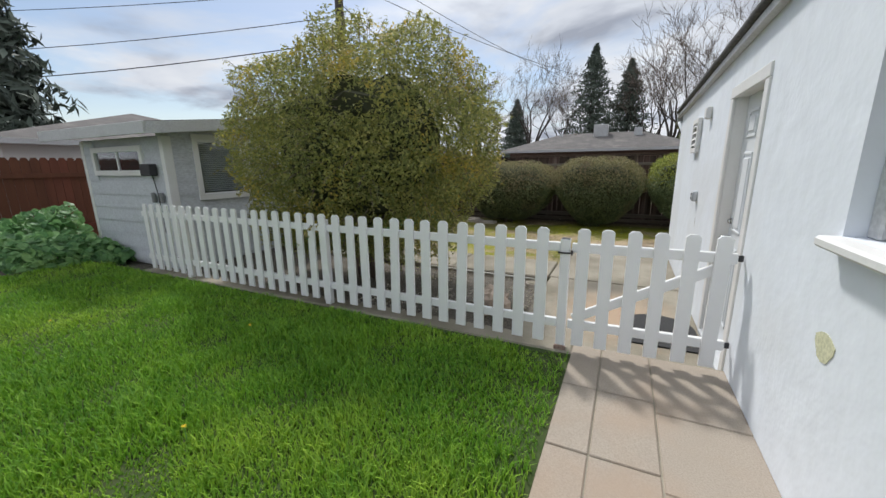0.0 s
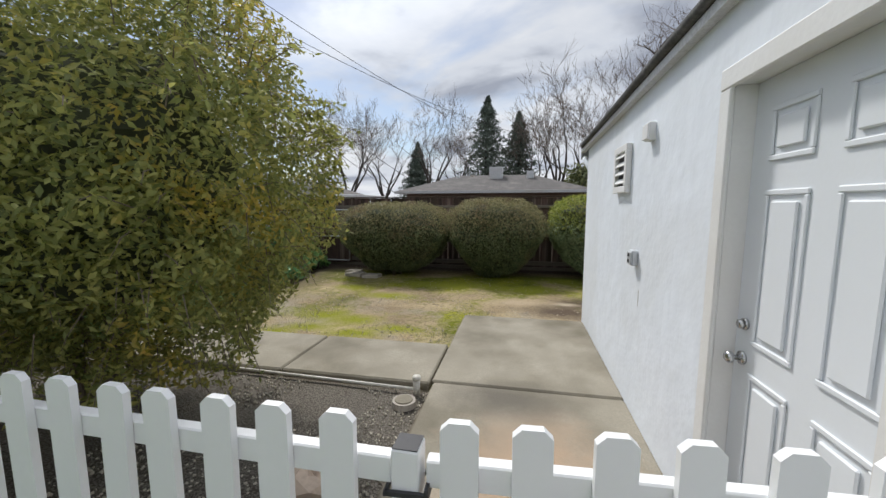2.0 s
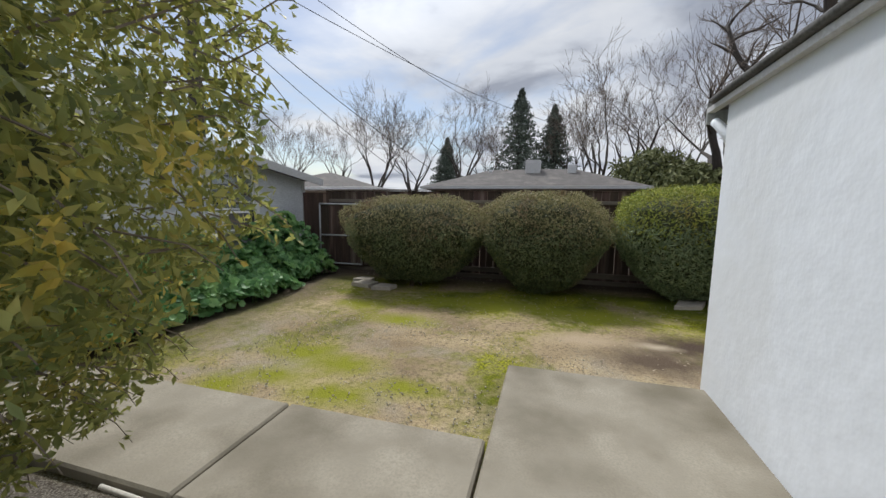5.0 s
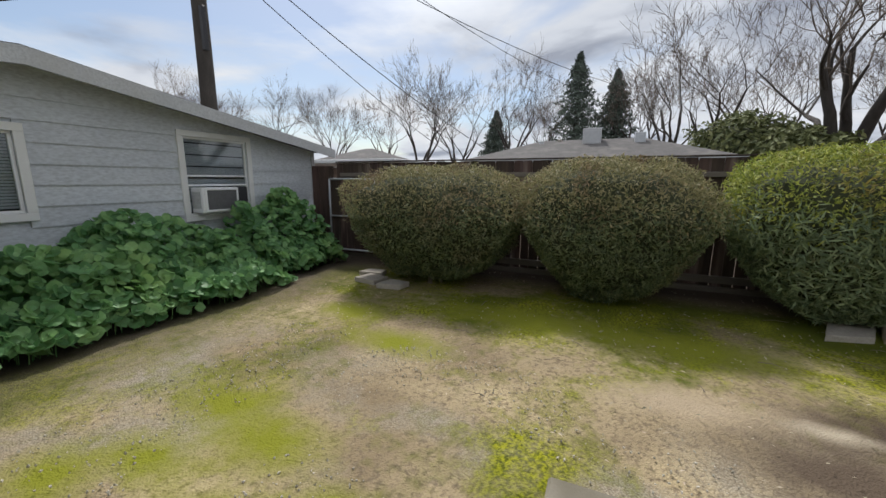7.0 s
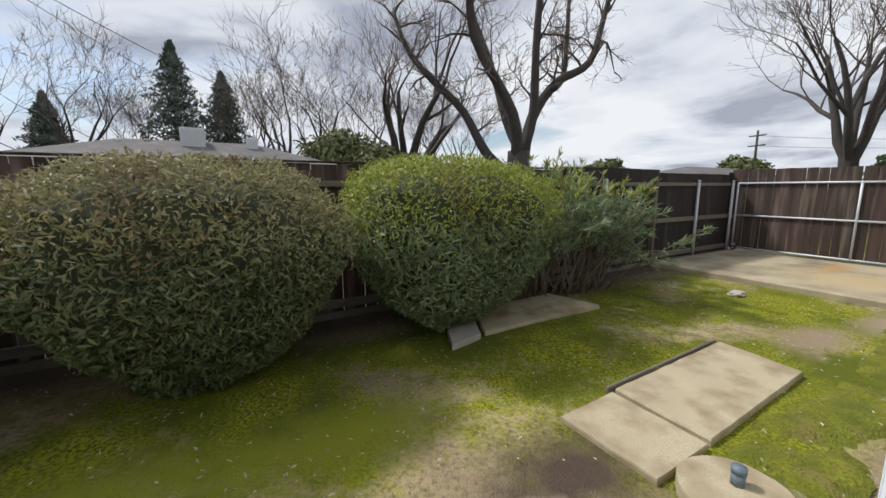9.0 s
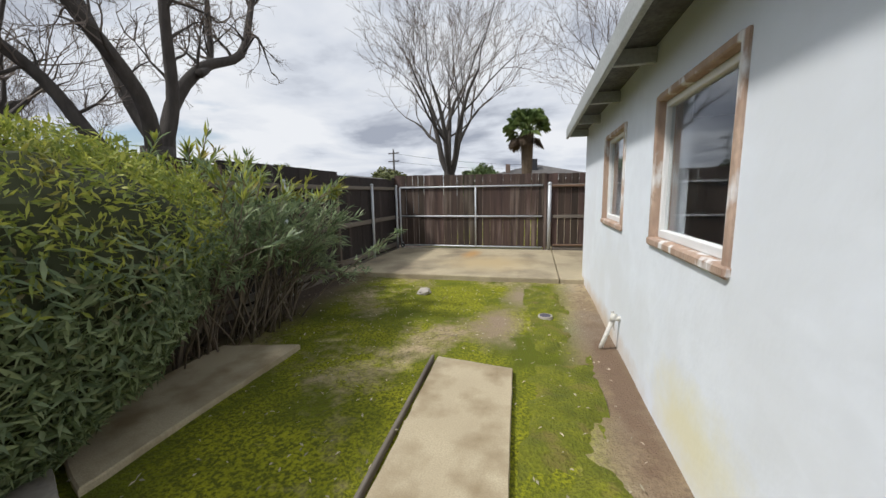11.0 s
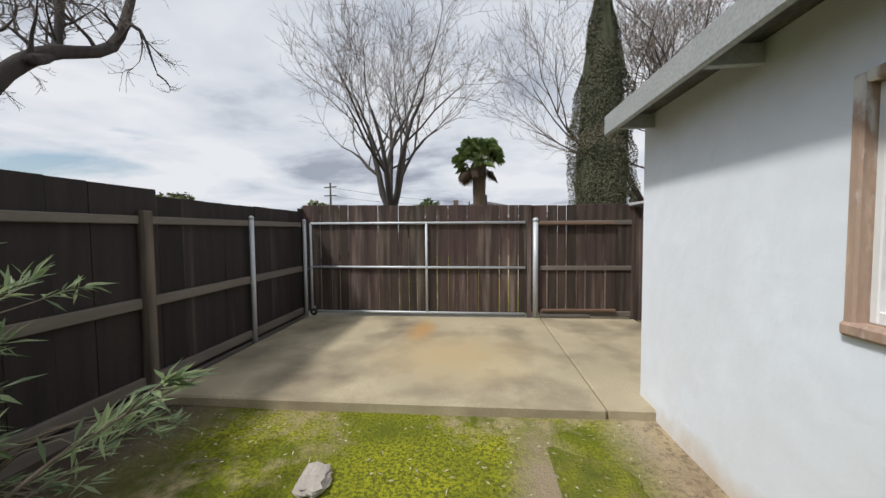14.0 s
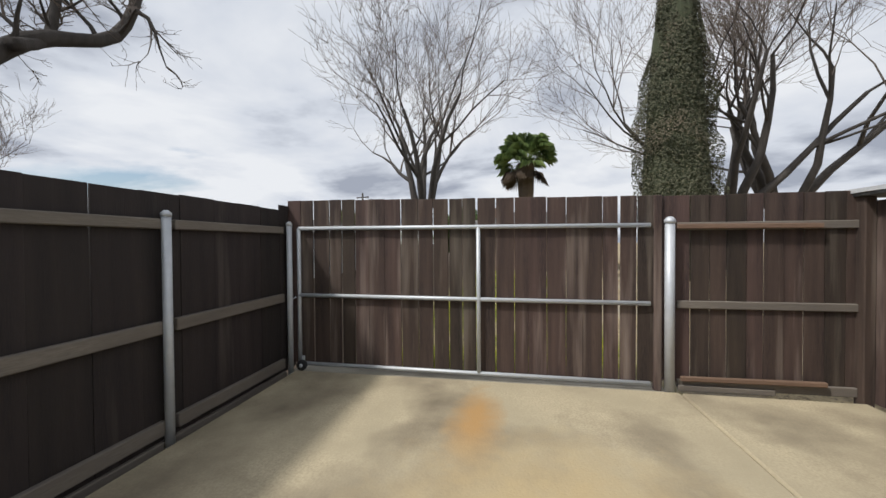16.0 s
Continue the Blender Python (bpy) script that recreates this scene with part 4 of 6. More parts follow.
for i in range(9):
    part("louvre", B((SX - 0.02 + i * 0.022, 8.794, 1.05), (SX - 0.010 + i * 0.022, 8.80, 1.30)), TRIMG, ac)
part("side_filler", B((SX - 0.03, 9.402, 0.98), (SX - 0.01, 9.74, 1.36)), DARKM, ac)

MY = 3.0
mb = base("meter_box", (-6.35, MY, 1.5), "dark metal electric box with two meter pipes on cottage wall", "meter box")
part("box", B((-6.50, MY - 0.15, 1.50), (-6.24, MY - 0.034, 1.68), 0.01), DARKM, mb)
part("cable", Shape().tube([(-6.33, MY - 0.07, 1.5), (-6.3, MY - 0.05, 1.2), (-6.28, MY - 0.05, 0.6)], [0.008] * 3, 6), DARKM, mb)
GREYM = mat("grey meter", (0.25, 0.26, 0.27), (0.2, 0.2, 0.21), 9, 60, 0.5, 0.05)
for x in (-6.42, -6.2):
    part("meter", B((x - 0.035, MY - 0.08, 1.08), (x + 0.035, MY - 0.034, 1.24), 0.01), GREYM, mb)

# ---- picket fence and gate ----
FY = 2.50


def picket_shape(h=0.93, w=0.088, t=0.022):
    c = 0.02
    return Shape().outline([(-w / 2, 0), (w / 2, 0), (w / 2, h - c), (w / 2 - c, h), (-w / 2 + c, h), (-w / 2, h - c)], t, pose(0, 0, 0, 90, 0, 0))


def shared_picket():
    return mesh_of("picket", picket_shape(), WHITE)


picket_mesh = shared_picket()
pf = base("picket_fence", (-3, FY, FRONT), "white vinyl picket fence with rounded picket tops", "fence")
x = -0.25
while x > -5.85:
    piece("picket", picket_mesh, pf, pose(x, FY - 0.021, 0.20 + 0.005 * rng.random(), 0, 0.6 * rng.normal(), 0))
    x -= 0.1722
for z in (0.365, 0.985):
    part("rail", B((-5.9, FY - 0.019, z - 0.035), (-0.115, FY + 0.019, z + 0.035), 0.004), WHITE, pf)
for x in (-0.077, -2.50, -4.95):
    part("post", B((x - 0.034, FY - 0.034, FRONT), (x + 0.034, FY + 0.034, 1.07 if x < -1 else 1.05), 0.004), WHITE, pf)
# no real cap: a thin dark plate stands in for the open hollow
part("post_cap", B((-0.108, FY - 0.031, 1.0505), (-0.046, FY + 0.031, 1.053)), DARKM, pf, "dark plate standing in for an open post top")
part("post_bracket", B((-0.12, FY - 0.06, 0.152), (-0.03, FY - 0.036, 0.19), 0.006), mat("rusty bracket", (0.32, 0.2, 0.16), (0.42, 0.33, 0.3), 20, 60, 0.7, 0.2), pf)

pg = base("picket_gate", (0.5, FY, FRONT), "white picket gate with diagonal brace, closed", "gate")
for x in (0.05, 0.218, 0.387, 0.558, 0.733, 0.905):
    piece("picket", picket_mesh, pg, pose(x, FY - 0.021, 0.205, 0, 0.3 * rng.normal(), 0))
for z in (0.365, 0.985):
    part("rail", B((-0.03, FY - 0.019, z - 0.035), (1.0, FY + 0.019, z + 0.035), 0.004), WHITE, pg)
br = Shape().box((-0.53, -0.016, -0.035), (0.53, 0.016, 0.035), pose(0.47, FY + 0.003, 0.67, 0, -29, 0), 0.004)
part("brace", br, WHITE, pg)
for z in (0.365, 0.985):
    part("hinge", B((1.001, FY + 0.004, z - 0.022), (1.036, FY + 0.018, z + 0.02), 0.003), DARKM, pg, "dark steel hinge")
lt = Shape().box((-0.125, FY - 0.045, 0.94), (-0.03, FY - 0.036, 0.952)).box((-0.125, FY + 0.036, 0.94), (-0.03, FY + 0.045, 0.952)).box((-0.03, FY - 0.045, 0.93), (-0.021, FY + 0.045, 0.965)).box((-0.129, FY - 0.045, 0.94), (-0.12, FY + 0.045, 0.952))
part("latch", lt, DARKM, pg, "dark steel loop latch")

# the gate hangs a little out of line with the fence
pg.matrix_basis = pose(-0.08, FY, 0, 0, 0, 2.9) @ pose(0.08, -FY, 0) @ pg.matrix_basis

mt = Shape()
pts = [(-0.30, -0.38), (0.30, -0.38)] + [(0.30 * math.cos(a), 0.1 + 0.28 * math.sin(a)) for a in [i * math.pi / 12 for i in range(13)]]
mt.outline(pts, 0.014, pose(0.70, 3.42, 0.05))
tagged(part("door_mat", mt, RUBBER), "black rubber half round door mat on concrete", "door mat")

# ---- shrubs ----


def stems(parent, at, n, h, spread, r0, seed, material=TWIG):
    r = random.Random(seed)
    for _ in range(n):
        a, k = r.uniform(0, 2 * math.pi), spread * r.uniform(0.3, 1)
        p = [Vector((at[0] + 0.12 * math.cos(a), at[1] + 0.12 * math.sin(a), -0.05))]
        for i in range(1, 5):
            q = i / 4
            p.append(Vector((at[0] + k * q * math.cos(a) + r.uniform(-0.05, 0.05), at[1] + k * q * math.sin(a) + r.uniform(-0.05, 0.05), h * q)))
        part("stem", Shape().tube(p, [r0 * (1 - 0.15 * i) for i in range(5)], 6), material, parent, smooth=True)


def big_bush():
    b = base("large_bush", (-3.0, 3.85, 0), "tall round bush with green and yellowing leaves", "bush")
    c, rad = (-3.05, 3.85, 1.84), (1.95, 1.30, 1.46)
    # dark core stands in for the bush's shaded depth
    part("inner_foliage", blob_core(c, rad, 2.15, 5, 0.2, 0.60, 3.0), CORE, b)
    p, n = blob_points(78000, c, rad, 2.15, 5, 0.2, 0.34, 3.0)
    keep = np.array([noise.noise(Vector(q) * 2.4) for q in p]) > -0.3
    p, n = p[keep], n[keep]
    leaves("foliage", b, p, n + [0, 0, 0.35], 0.056, 0.025, LEAFY, spread=0.6)
    # outstanding sprays give a ragged outline
    s, pts, nor = Shape(), [], []
    r = random.Random(3)
    for _ in range(800):
        q, d = blob_points(1, c, rad, 2.15, 5, 0.2, 0.06, 3.0)
        q, d = Vector(q[0]), (Vector(d[0]) + Vector((r.uniform(-.5, .5), r.uniform(-.5, .5), r.uniform(-.6, .5)))).normalized()
        L = r.uniform(0.06, 0.22)
        e = q + d * L + Vector((0, 0, -0.25 * L))
        s.tube([q - d * 0.15, q + d * L * 0.55, e], [0.004, 0.003, 0.0015], 3, False)
        for k in range(12):
            t = k / 12
            pts.append(tuple(q.lerp(e, t) + Vector((r.uniform(-.03, .03), r.uniform(-.03, .03), r.uniform(-.03, .03)))))
            nor.append(tuple(d * 0.4 + Vector((0, 0, 0.8))))
    tagged(part("spray_mass", s, TWIG, b), kind="stuff")
    leaves("spray_leaves", b, pts, nor, 0.055, 0.022, LEAFY, spread=0.5)
    stems(b, (-3.0, 3.85), 9, 1.6, 0.9, 0.035, 4)


big_bush()


def hedge(name, c, rad, seed, top_mat, label, n=30000, oleander=0.0, power=3.3):
    b = base(name, (c[0], c[1], 0), label, "shrub")
    def waist(z):
        return 0.52 + 0.48 * min(max(z / (c[2] * 1.15), 0), 1) ** 0.9
    # dark core, waisted like the leaves, paints the shade between them
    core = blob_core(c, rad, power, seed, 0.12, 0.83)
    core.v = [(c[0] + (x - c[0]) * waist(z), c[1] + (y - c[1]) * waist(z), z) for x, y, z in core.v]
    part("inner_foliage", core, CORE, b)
    p, nn = blob_points(n, c, rad, power, seed, 0.12, 0.18)
    # sides pull in towards the ground
    q = np.array([waist(z) for z in p[:, 2]])
    for i in range(2):
        p[:, i] = c[i] + (p[:, i] - c[i]) * q
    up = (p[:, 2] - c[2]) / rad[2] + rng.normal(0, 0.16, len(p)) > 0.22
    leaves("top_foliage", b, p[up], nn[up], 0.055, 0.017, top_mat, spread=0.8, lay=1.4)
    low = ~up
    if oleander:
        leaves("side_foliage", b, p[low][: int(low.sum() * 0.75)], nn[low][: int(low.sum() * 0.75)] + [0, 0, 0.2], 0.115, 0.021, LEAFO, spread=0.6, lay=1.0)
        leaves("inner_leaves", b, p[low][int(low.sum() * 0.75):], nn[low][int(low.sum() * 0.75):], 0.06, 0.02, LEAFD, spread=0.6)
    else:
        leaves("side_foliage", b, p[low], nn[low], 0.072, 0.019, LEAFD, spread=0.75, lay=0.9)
    m = 900
    e, ne = blob_points(m, c, (rad[0] * 1.03, rad[1] * 1.03, rad[2] * 1.03), power, seed, 0.09, 0.02, zmin=0.0)
    leaves("tip_foliage", b, e, ne, 0.07, 0.014, top_mat, spread=0.9, lay=2.0)
    stems(b, (c[0], c[1]), 8, 0.7, 0.35, 0.02, seed + 20)
    return b


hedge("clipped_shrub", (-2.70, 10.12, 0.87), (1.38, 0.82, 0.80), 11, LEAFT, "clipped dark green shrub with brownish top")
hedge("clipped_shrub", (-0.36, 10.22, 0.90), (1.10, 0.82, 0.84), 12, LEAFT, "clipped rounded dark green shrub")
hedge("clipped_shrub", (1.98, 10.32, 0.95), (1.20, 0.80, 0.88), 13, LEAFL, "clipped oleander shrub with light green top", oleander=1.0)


def oleander():
    b = base("oleander", (4.5, 10.75, 0), "loose oleander shrub with long leaves and bare stems", "shrub")
    r = random.Random(9)
    lf, tips = Shape(), Shape()

    def leaf(shape, at, along, length):
        d = (along + Vector((r.gauss(0, 0.55), r.gauss(0, 0.55), r.gauss(0.1, 0.45)))).normalized()
        w = d.cross(Vector((r.gauss(0, 0.4), r.gauss(0, 0.4), 1))).normalized() * length * 0.085
        u = w.cross(d).normalized() * length * 0.03
        m = at + d * length * 0.5
        shape.add([at, m + w + u, at + d * length - u * 2, m - w + u, m], [(0, 4, 1), (1, 4, 2), (2, 4, 3), (3, 4, 0)])

    def shoot(p, d, length, rad, leafy, name):
        pts, q = [p.copy()], p.copy()
        for i in range(6):
            d = (d + Vector((r.gauss(0, 0.10), r.gauss(0, 0.10), r.gauss(0, 0.07) - 0.02 * i))).normalized()
            q = q + d * length / 6
            pts.append(q.copy())
        part(name, Shape().tube(pts, [rad * (1 - 0.12 * i) for i in range(7)], 5), TWIG, b, smooth=True)
        for k in range(leafy):
            t = 6 * (0.45 + 0.55 * r.random() ** 0.7)
            i = min(5, int(t))
            at = pts[i].lerp(pts[i + 1], t - i)
            if at.y < 11.1:
                leaf(tips if at.z > 1.35 and r.random() < 0.6 else lf, at, d, r.uniform(0.08, 0.15))
        return pts, d
    for i in range(92):
        x0 = r.uniform(3.25, 4.9)
        p = Vector((x0, 10.72 + r.uniform(-0.25, 0.25), -0.04))
        d = Vector((r.gauss(0.02, 0.26), r.gauss(-0.16, 0.17), 1)).normalized()
        pts, d = shoot(p, d, r.uniform(1.2, 2.0) * (1.05 if x0 < 4.4 else 0.88), r.uniform(0.008, 0.015), 34, "stem")
        for j in range(3):
            q = pts[r.randint(3, 5)]
            e = (d + Vector((r.gauss(0, 0.5), r.gauss(-0.15, 0.4), r.gauss(0, 0.3)))).normalized()
            if q.y + e.y * 0.5 < 11.1:
                shoot(q, e, r.uniform(0.25, 0.55), 0.005, 26, "twig")
    # drooping bare shoots over the fence foot
    for i in range(12):
        x0 = r.uniform(4.3, 5.4)
        q = [(x0, 10.7, 0.2), (x0 + 0.3, 10.45, 0.5), (x0 + 0.6, 10.3, 0.42 + r.uniform(-.1, .1)), (x0 + 0.85, 10.2, 0.22)]
        part("shoot", Shape().tube(q, [0.007, 0.006, 0.004, 0.002], 4), TWIG, b, smooth=True)
        for k in range(10):
            leaf(lf, Vector(q[2]).lerp(Vector(q[3]), r.random()), Vector((0.8, -0.4, 0)), 0.11)
    part("foliage", lf, LEAFO, b)
    part("top_foliage", tips, LEAFL, b, "yellow green leaf tips")


oleander()


def mallow(name, box, h, n, label, seed):
    """A bank of round leaved plants."""
    x0, y0, x1, y1 = box
    b = base(name, ((x0 + x1) / 2, (y0 + y1) / 2, 0), label, "plant")
    r = random.Random(seed)
    pts, nor = [], []
    while len(pts) < n:
        x, y = r.uniform(x0, x1), r.uniform(y0, y1)
        u = (x1 - x) / (x1 - x0)
        edge = min(1, (1 - abs(2 * (y - y0) / (y1 - y0) - 1)) * 4 + 0.15)
        top = h * (0.25 + 0.75 * min(1, u * 1.9)) * edge * (0.8 + 0.5 * noise.noise(Vector((x * 1.5, y * 1.5, seed))))
        z = top * (1 - 0.75 * r.random() ** 1.8)
        if x - 0.10 * noise.noise(Vector((y * 2.5, 0, seed))) * 3 > x1 - 0.02:
            continue
        pts.append((x, y, max(0.04, z)))
        nor.append((0.75, -0.15, 0.75))
    lf = Shape()
    s = Shape()
    for (x, y, z), d in zip(pts, nor):
        k = r.uniform(0.035, 0.072)
        m = pose(x, y, z, r.uniform(-35, 35), 40 + r.uniform(-40, 40), r.uniform(-60, 60))
        ring = [(k * math.cos(a) * (1 + 0.10 * math.cos(5 * a)), k * math.sin(a) * (1 + 0.10 * math.cos(5 * a)), 0.22 * k * (1 + math.cos(5 * a) * 0.4)) for a in [2 * math.pi * i / 9 for i in range(9)]]
        lf.add([m @ Vector((0, 0, 0))] + [m @ Vector(q) for q in ring], [(0, i + 1, (i + 1) % 9 + 1) for i in range(9)])
        if r.random() < 0.12:
            s.tube([(x - 0.04, y, 0), (x, y, z)], [0.004, 0.003], 3, False)
    part("foliage", lf, LEAFH, b)
    tagged(part("stem_mass", s, LEAFH, b), kind="stuff")
    return b


mallow("mallow_bank", (-5.95, 4.9, -4.5, 9.2), 0.98, 5200, "bank of lush round leaved green mallow plants against wall", 2)
mallow("mallow_bank", (-5.9, 9.0, -4.75, 10.7), 1.15, 1800, "bushy green mallow plants beside a side gate", 6)
mallow("ivy_bush", (-9.8, 1.6, -7.3, 3.0), 0.92, 2200, "dark green leafy bush before red fence", 7)

# ---- trees ----


def grow(seed, height, trunk_h, trunk_r, limbs, spread, depth=4, sides=5, twig=0.012, kids=(3, 5), lift=0.25):
    """A bare tree: a short trunk with vase shaped limbs that fork down to fine twigs."""
    r = random.Random(seed)
    wood, fine = Shape(), Shape()

    def branch(p, d, length, rad, level):
        n = 5 if level < 2 else (4 if level < 3 else 3)
        pts, rr = [p], [rad]
        q, dd = p.copy(), d.copy()
        for i in range(n):
            dd = (dd + Vector((r.gauss(0, 0.19), r.gauss(0, 0.19), r.gauss(0.0, 0.12) + lift * 0.3))).normalized()
            q = q + dd * (length / n)
            pts.append(q.copy())
            rr.append(max(rad * (1 - 0.62 * (i + 1) / n), 0.004))
        (wood if level < 3 else fine).tube(pts, rr, sides if level < 2 else (4 if level < 3 else 3), False)
        if level >= depth:
            return
        k = r.randint(*kids) + (1 if level >= 2 else 0)
        for j in range(k):
            t = r.uniform(0.35, 1.0) if j else 1.0
            idx = min(n, max(1, round(t * n)))
            a = r.uniform(0, 2 * math.pi)
            o = dd.orthogonal().normalized()
            o = (Matrix.Rotation(a, 3, dd) @ o)
            nd = (dd * r.uniform(0.75, 1.1) + o * r.uniform(0.4, 0.85) + Vector((0, 0, lift * 0.5))).normalized()
            branch(pts[idx], nd, length * r.uniform(0.5, 0.78), max(rr[idx] * r.uniform(0.55, 0.8), twig * 0.5), level + 1)
    wood.tube([(0, 0, -0.3), (0.02, 0, trunk_h * 0.5), (0, 0.03, trunk_h)], [trunk_r * 1.25, trunk_r, trunk_r * 1.05], sides + 3, False)
    for i in range(limbs):
        a = 2 * math.pi * (i + r.uniform(-0.25, 0.25)) / limbs
        s = spread * r.uniform(0.6, 1.15)
        d = Vector((math.cos(a) * s, math.sin(a) * s, 1)).normalized()
        branch(Vector((0.15 * math.cos(a) * trunk_r, 0.15 * math.sin(a) * trunk_r, trunk_h * 0.9)), d, (height - trunk_h) * r.uniform(0.42, 0.6), trunk_r * r.uniform(0.5, 0.68), 1)
    return wood, fine


TREES = {}


def bare_tree(kind, at, turn, size, label, group=""):
    if kind not in TREES:
        seed, args = kind
        TREES[kind] = [mesh_of(nm, s, mt, True) for nm, s, mt in zip(("trunk", "twig_crown"), grow(seed, *args), (BARK, BARKT))]
    t = base("bare_tree", at, label, "tree", group)
    for nm, me in zip(("trunk", "twig_crown"), TREES[kind]):
        o = tagged(new(nm, me), kind="stuff" if nm == "twig_crown" else "")
        o.parent = t
        o.matrix_basis = pose(0, 0, 0, 0, 0, turn) @ Matrix.Diagonal((size, size, size, 1))
    return t


BIG = (11.5, 1.9, 0.46, 5, 0.8, 5, 8, 0.012, (2, 4), 0.25)
MID = (9.0, 1.6, 0.20, 6, 0.75, 5, 6, 0.012, (3, 4), 0.25)
FAR = (9.0, 2.0, 0.20, 5, 0.55, 5, 5, 0.022, (2, 4), 0.3)


def arching_tree(at):
    """The big tree behind the fence: thick limbs that sweep out and up from a low fork."""
    t = base("bare_tree", at, "large bare winter tree with thick dark spreading limbs", "tree")
    r = random.Random(4)
    o, across, away = Vector(at), Vector((0.954, -0.298, 0)), Vector((0.298, 0.954, 0))
    part("trunk", Shape().tube([o + Vector((0, 0, -0.3)), o + Vector((0, 0, 1.4)), o + Vector((0.05, 0, 3.2))], [0.72, 0.55, 0.5], 12), BARK, t, smooth=True)
    limbs = (
        (0.24, 0.5, ((-0.1, 2.0), (-1.27, 3.1), (-2.4, 5.1), (-4.05, 6.7), (-4.8, 8.0), (-5.2, 9.6))),
        (0.26, -0.6, ((0, 2.8), (-0.6, 4.7), (-2.3, 7.5), (-2.9, 9.8), (-3.3, 12))),
        (0.20, 0.9, ((0, 3.0), (-0.15, 4.7), (-0.7, 7.5), (-1.3, 9.8), (-1.5, 12.5))),
        (0.24, -0.2, ((0.1, 2.8), (0.5, 4.7), (0.5, 7.4), (0.4, 9.8), (0.8, 12.5))),
        (0.27, 0.3, ((0.1, 2.6), (0.8, 4.7), (2.0, 6.4), (3.9, 7.5), (4.8, 9.8), (5.2, 11.5))),
        (0.15, 0.6, ((1.7, 6.0), (2.5, 6.9), (3.0, 9.8), (3.2, 11.8))),
    )
    fine = Shape()

    def twig(p, d, length, rad, level, wood):
        pts, q = [p.copy()], p.copy()
        for i in range(4):
            d = (d + Vector((r.gauss(0, 0.22), r.gauss(0, 0.22), r.gauss(0.04, 0.15)))).normalized()
            q = q + d * length / 4
            pts.append(q.copy())
        (fine if level > 1 else wood).tube(pts, [max(rad * (1 - 0.2 * i), 0.006) for i in range(5)], 5 if level < 2 else 3, False)
        if level < 4:
            for j in range(r.randint(3, 4)):
                i = r.randint(1, 4)
                side = Vector((r.gauss(0, 1), r.gauss(0, 1), r.gauss(0.15, 0.7))).normalized()
                twig(pts[i], (d * 0.8 + side * 0.75).normalized(), length * r.uniform(0.5, 0.75), rad * 0.5, level + 1, wood)
    for rad, depth, path in limbs:
        wood = Shape()
        n = len(path)
        pts = [o + across * u + away * depth * k + Vector((r.gauss(0, 0.08), r.gauss(0, 0.08), z)) for k, (u, z) in enumerate(path)]
        smooth_pts = []
        for i in range(n - 1):
            p0, p1, p2, p3 = pts[max(i - 1, 0)], pts[i], pts[i + 1], pts[min(i + 2, n - 1)]
            for k in range(4):
                f = k / 4
                smooth_pts.append(0.5 * (2 * p1 + (p2 - p0) * f + (2 * p0 - 5 * p1 + 4 * p2 - p3) * f * f + (3 * p1 - p0 - 3 * p2 + p3) * f ** 3))
        smooth_pts.append(pts[-1])
        m = len(smooth_pts)
        wood.tube(smooth_pts, [rad * (1 - 0.7 * i / m) * (1 + 0.08 * r.random()) for i in range(m)], 9)
        for i in range(int(m * 0.3), m):
            d = (smooth_pts[i] - smooth_pts[i - 1]).normalized()
            side = Vector((r.gauss(0, 1), r.gauss(0, 1), r.gauss(0.3, 0.6))).normalized()
            twig(smooth_pts[i], (d * 0.7 + side * 0.8).normalized(), r.uniform(1.0, 2.0), rad * 0.28, 1, wood)
        part("limb", wood, BARK, t, smooth=True)
    tagged(part("twig_crown", fine, BARKT, t), kind="stuff")


arching_tree((11.4, 20.4, 0))
bare_tree((8, BIG), (9.8, 29.5, 0), 10, 1.15, "large bare winter tree with leaning limbs")
bare_tree((21, MID), (27.0, 13.6, 0), 0, 1.85, "bare vase shaped winter tree with fine twigs")
bare_tree((22, MID), (25.5, -3.0, 0), 80, 1.7, "bare multi stemmed winter tree beside a cypress")
bare_tree((23, MID), (25.0, -0.9, 0), 150, 1.6, "bare winter tree with pale spreading limbs")
CAM0 = Vector((-0.43, 4.72))


def far_at(bearing, dist):
    a = radians(bearing)
    return (CAM0.x + math.sin(a) * dist, CAM0.y + math.cos(a) * dist, 0)


k = 0
for bearing, dist, size in ((-47, 46, 0.78), (-39, 44, 0.74), (-26.5, 40, 0.86), (-21, 46, 0.85), (-13.5, 42, 0.90), (-9, 52, 0.9), (3.5, 52, 1.0), (6.5, 42, 1.0), (11.5, 45, 1.12), (16.5, 44, 0.95), (27, 48, 0.9), (31, 50, 0.9), (-31.5, 60, 0.9), (-55, 40, 0.7)):
    bare_tree((31 + k % 4, FAR), far_at(bearing, dist), 67 * k, size * 1.5, "bare grey winter tree beyond the fences", "bare trees behind the yard")
    k += 1


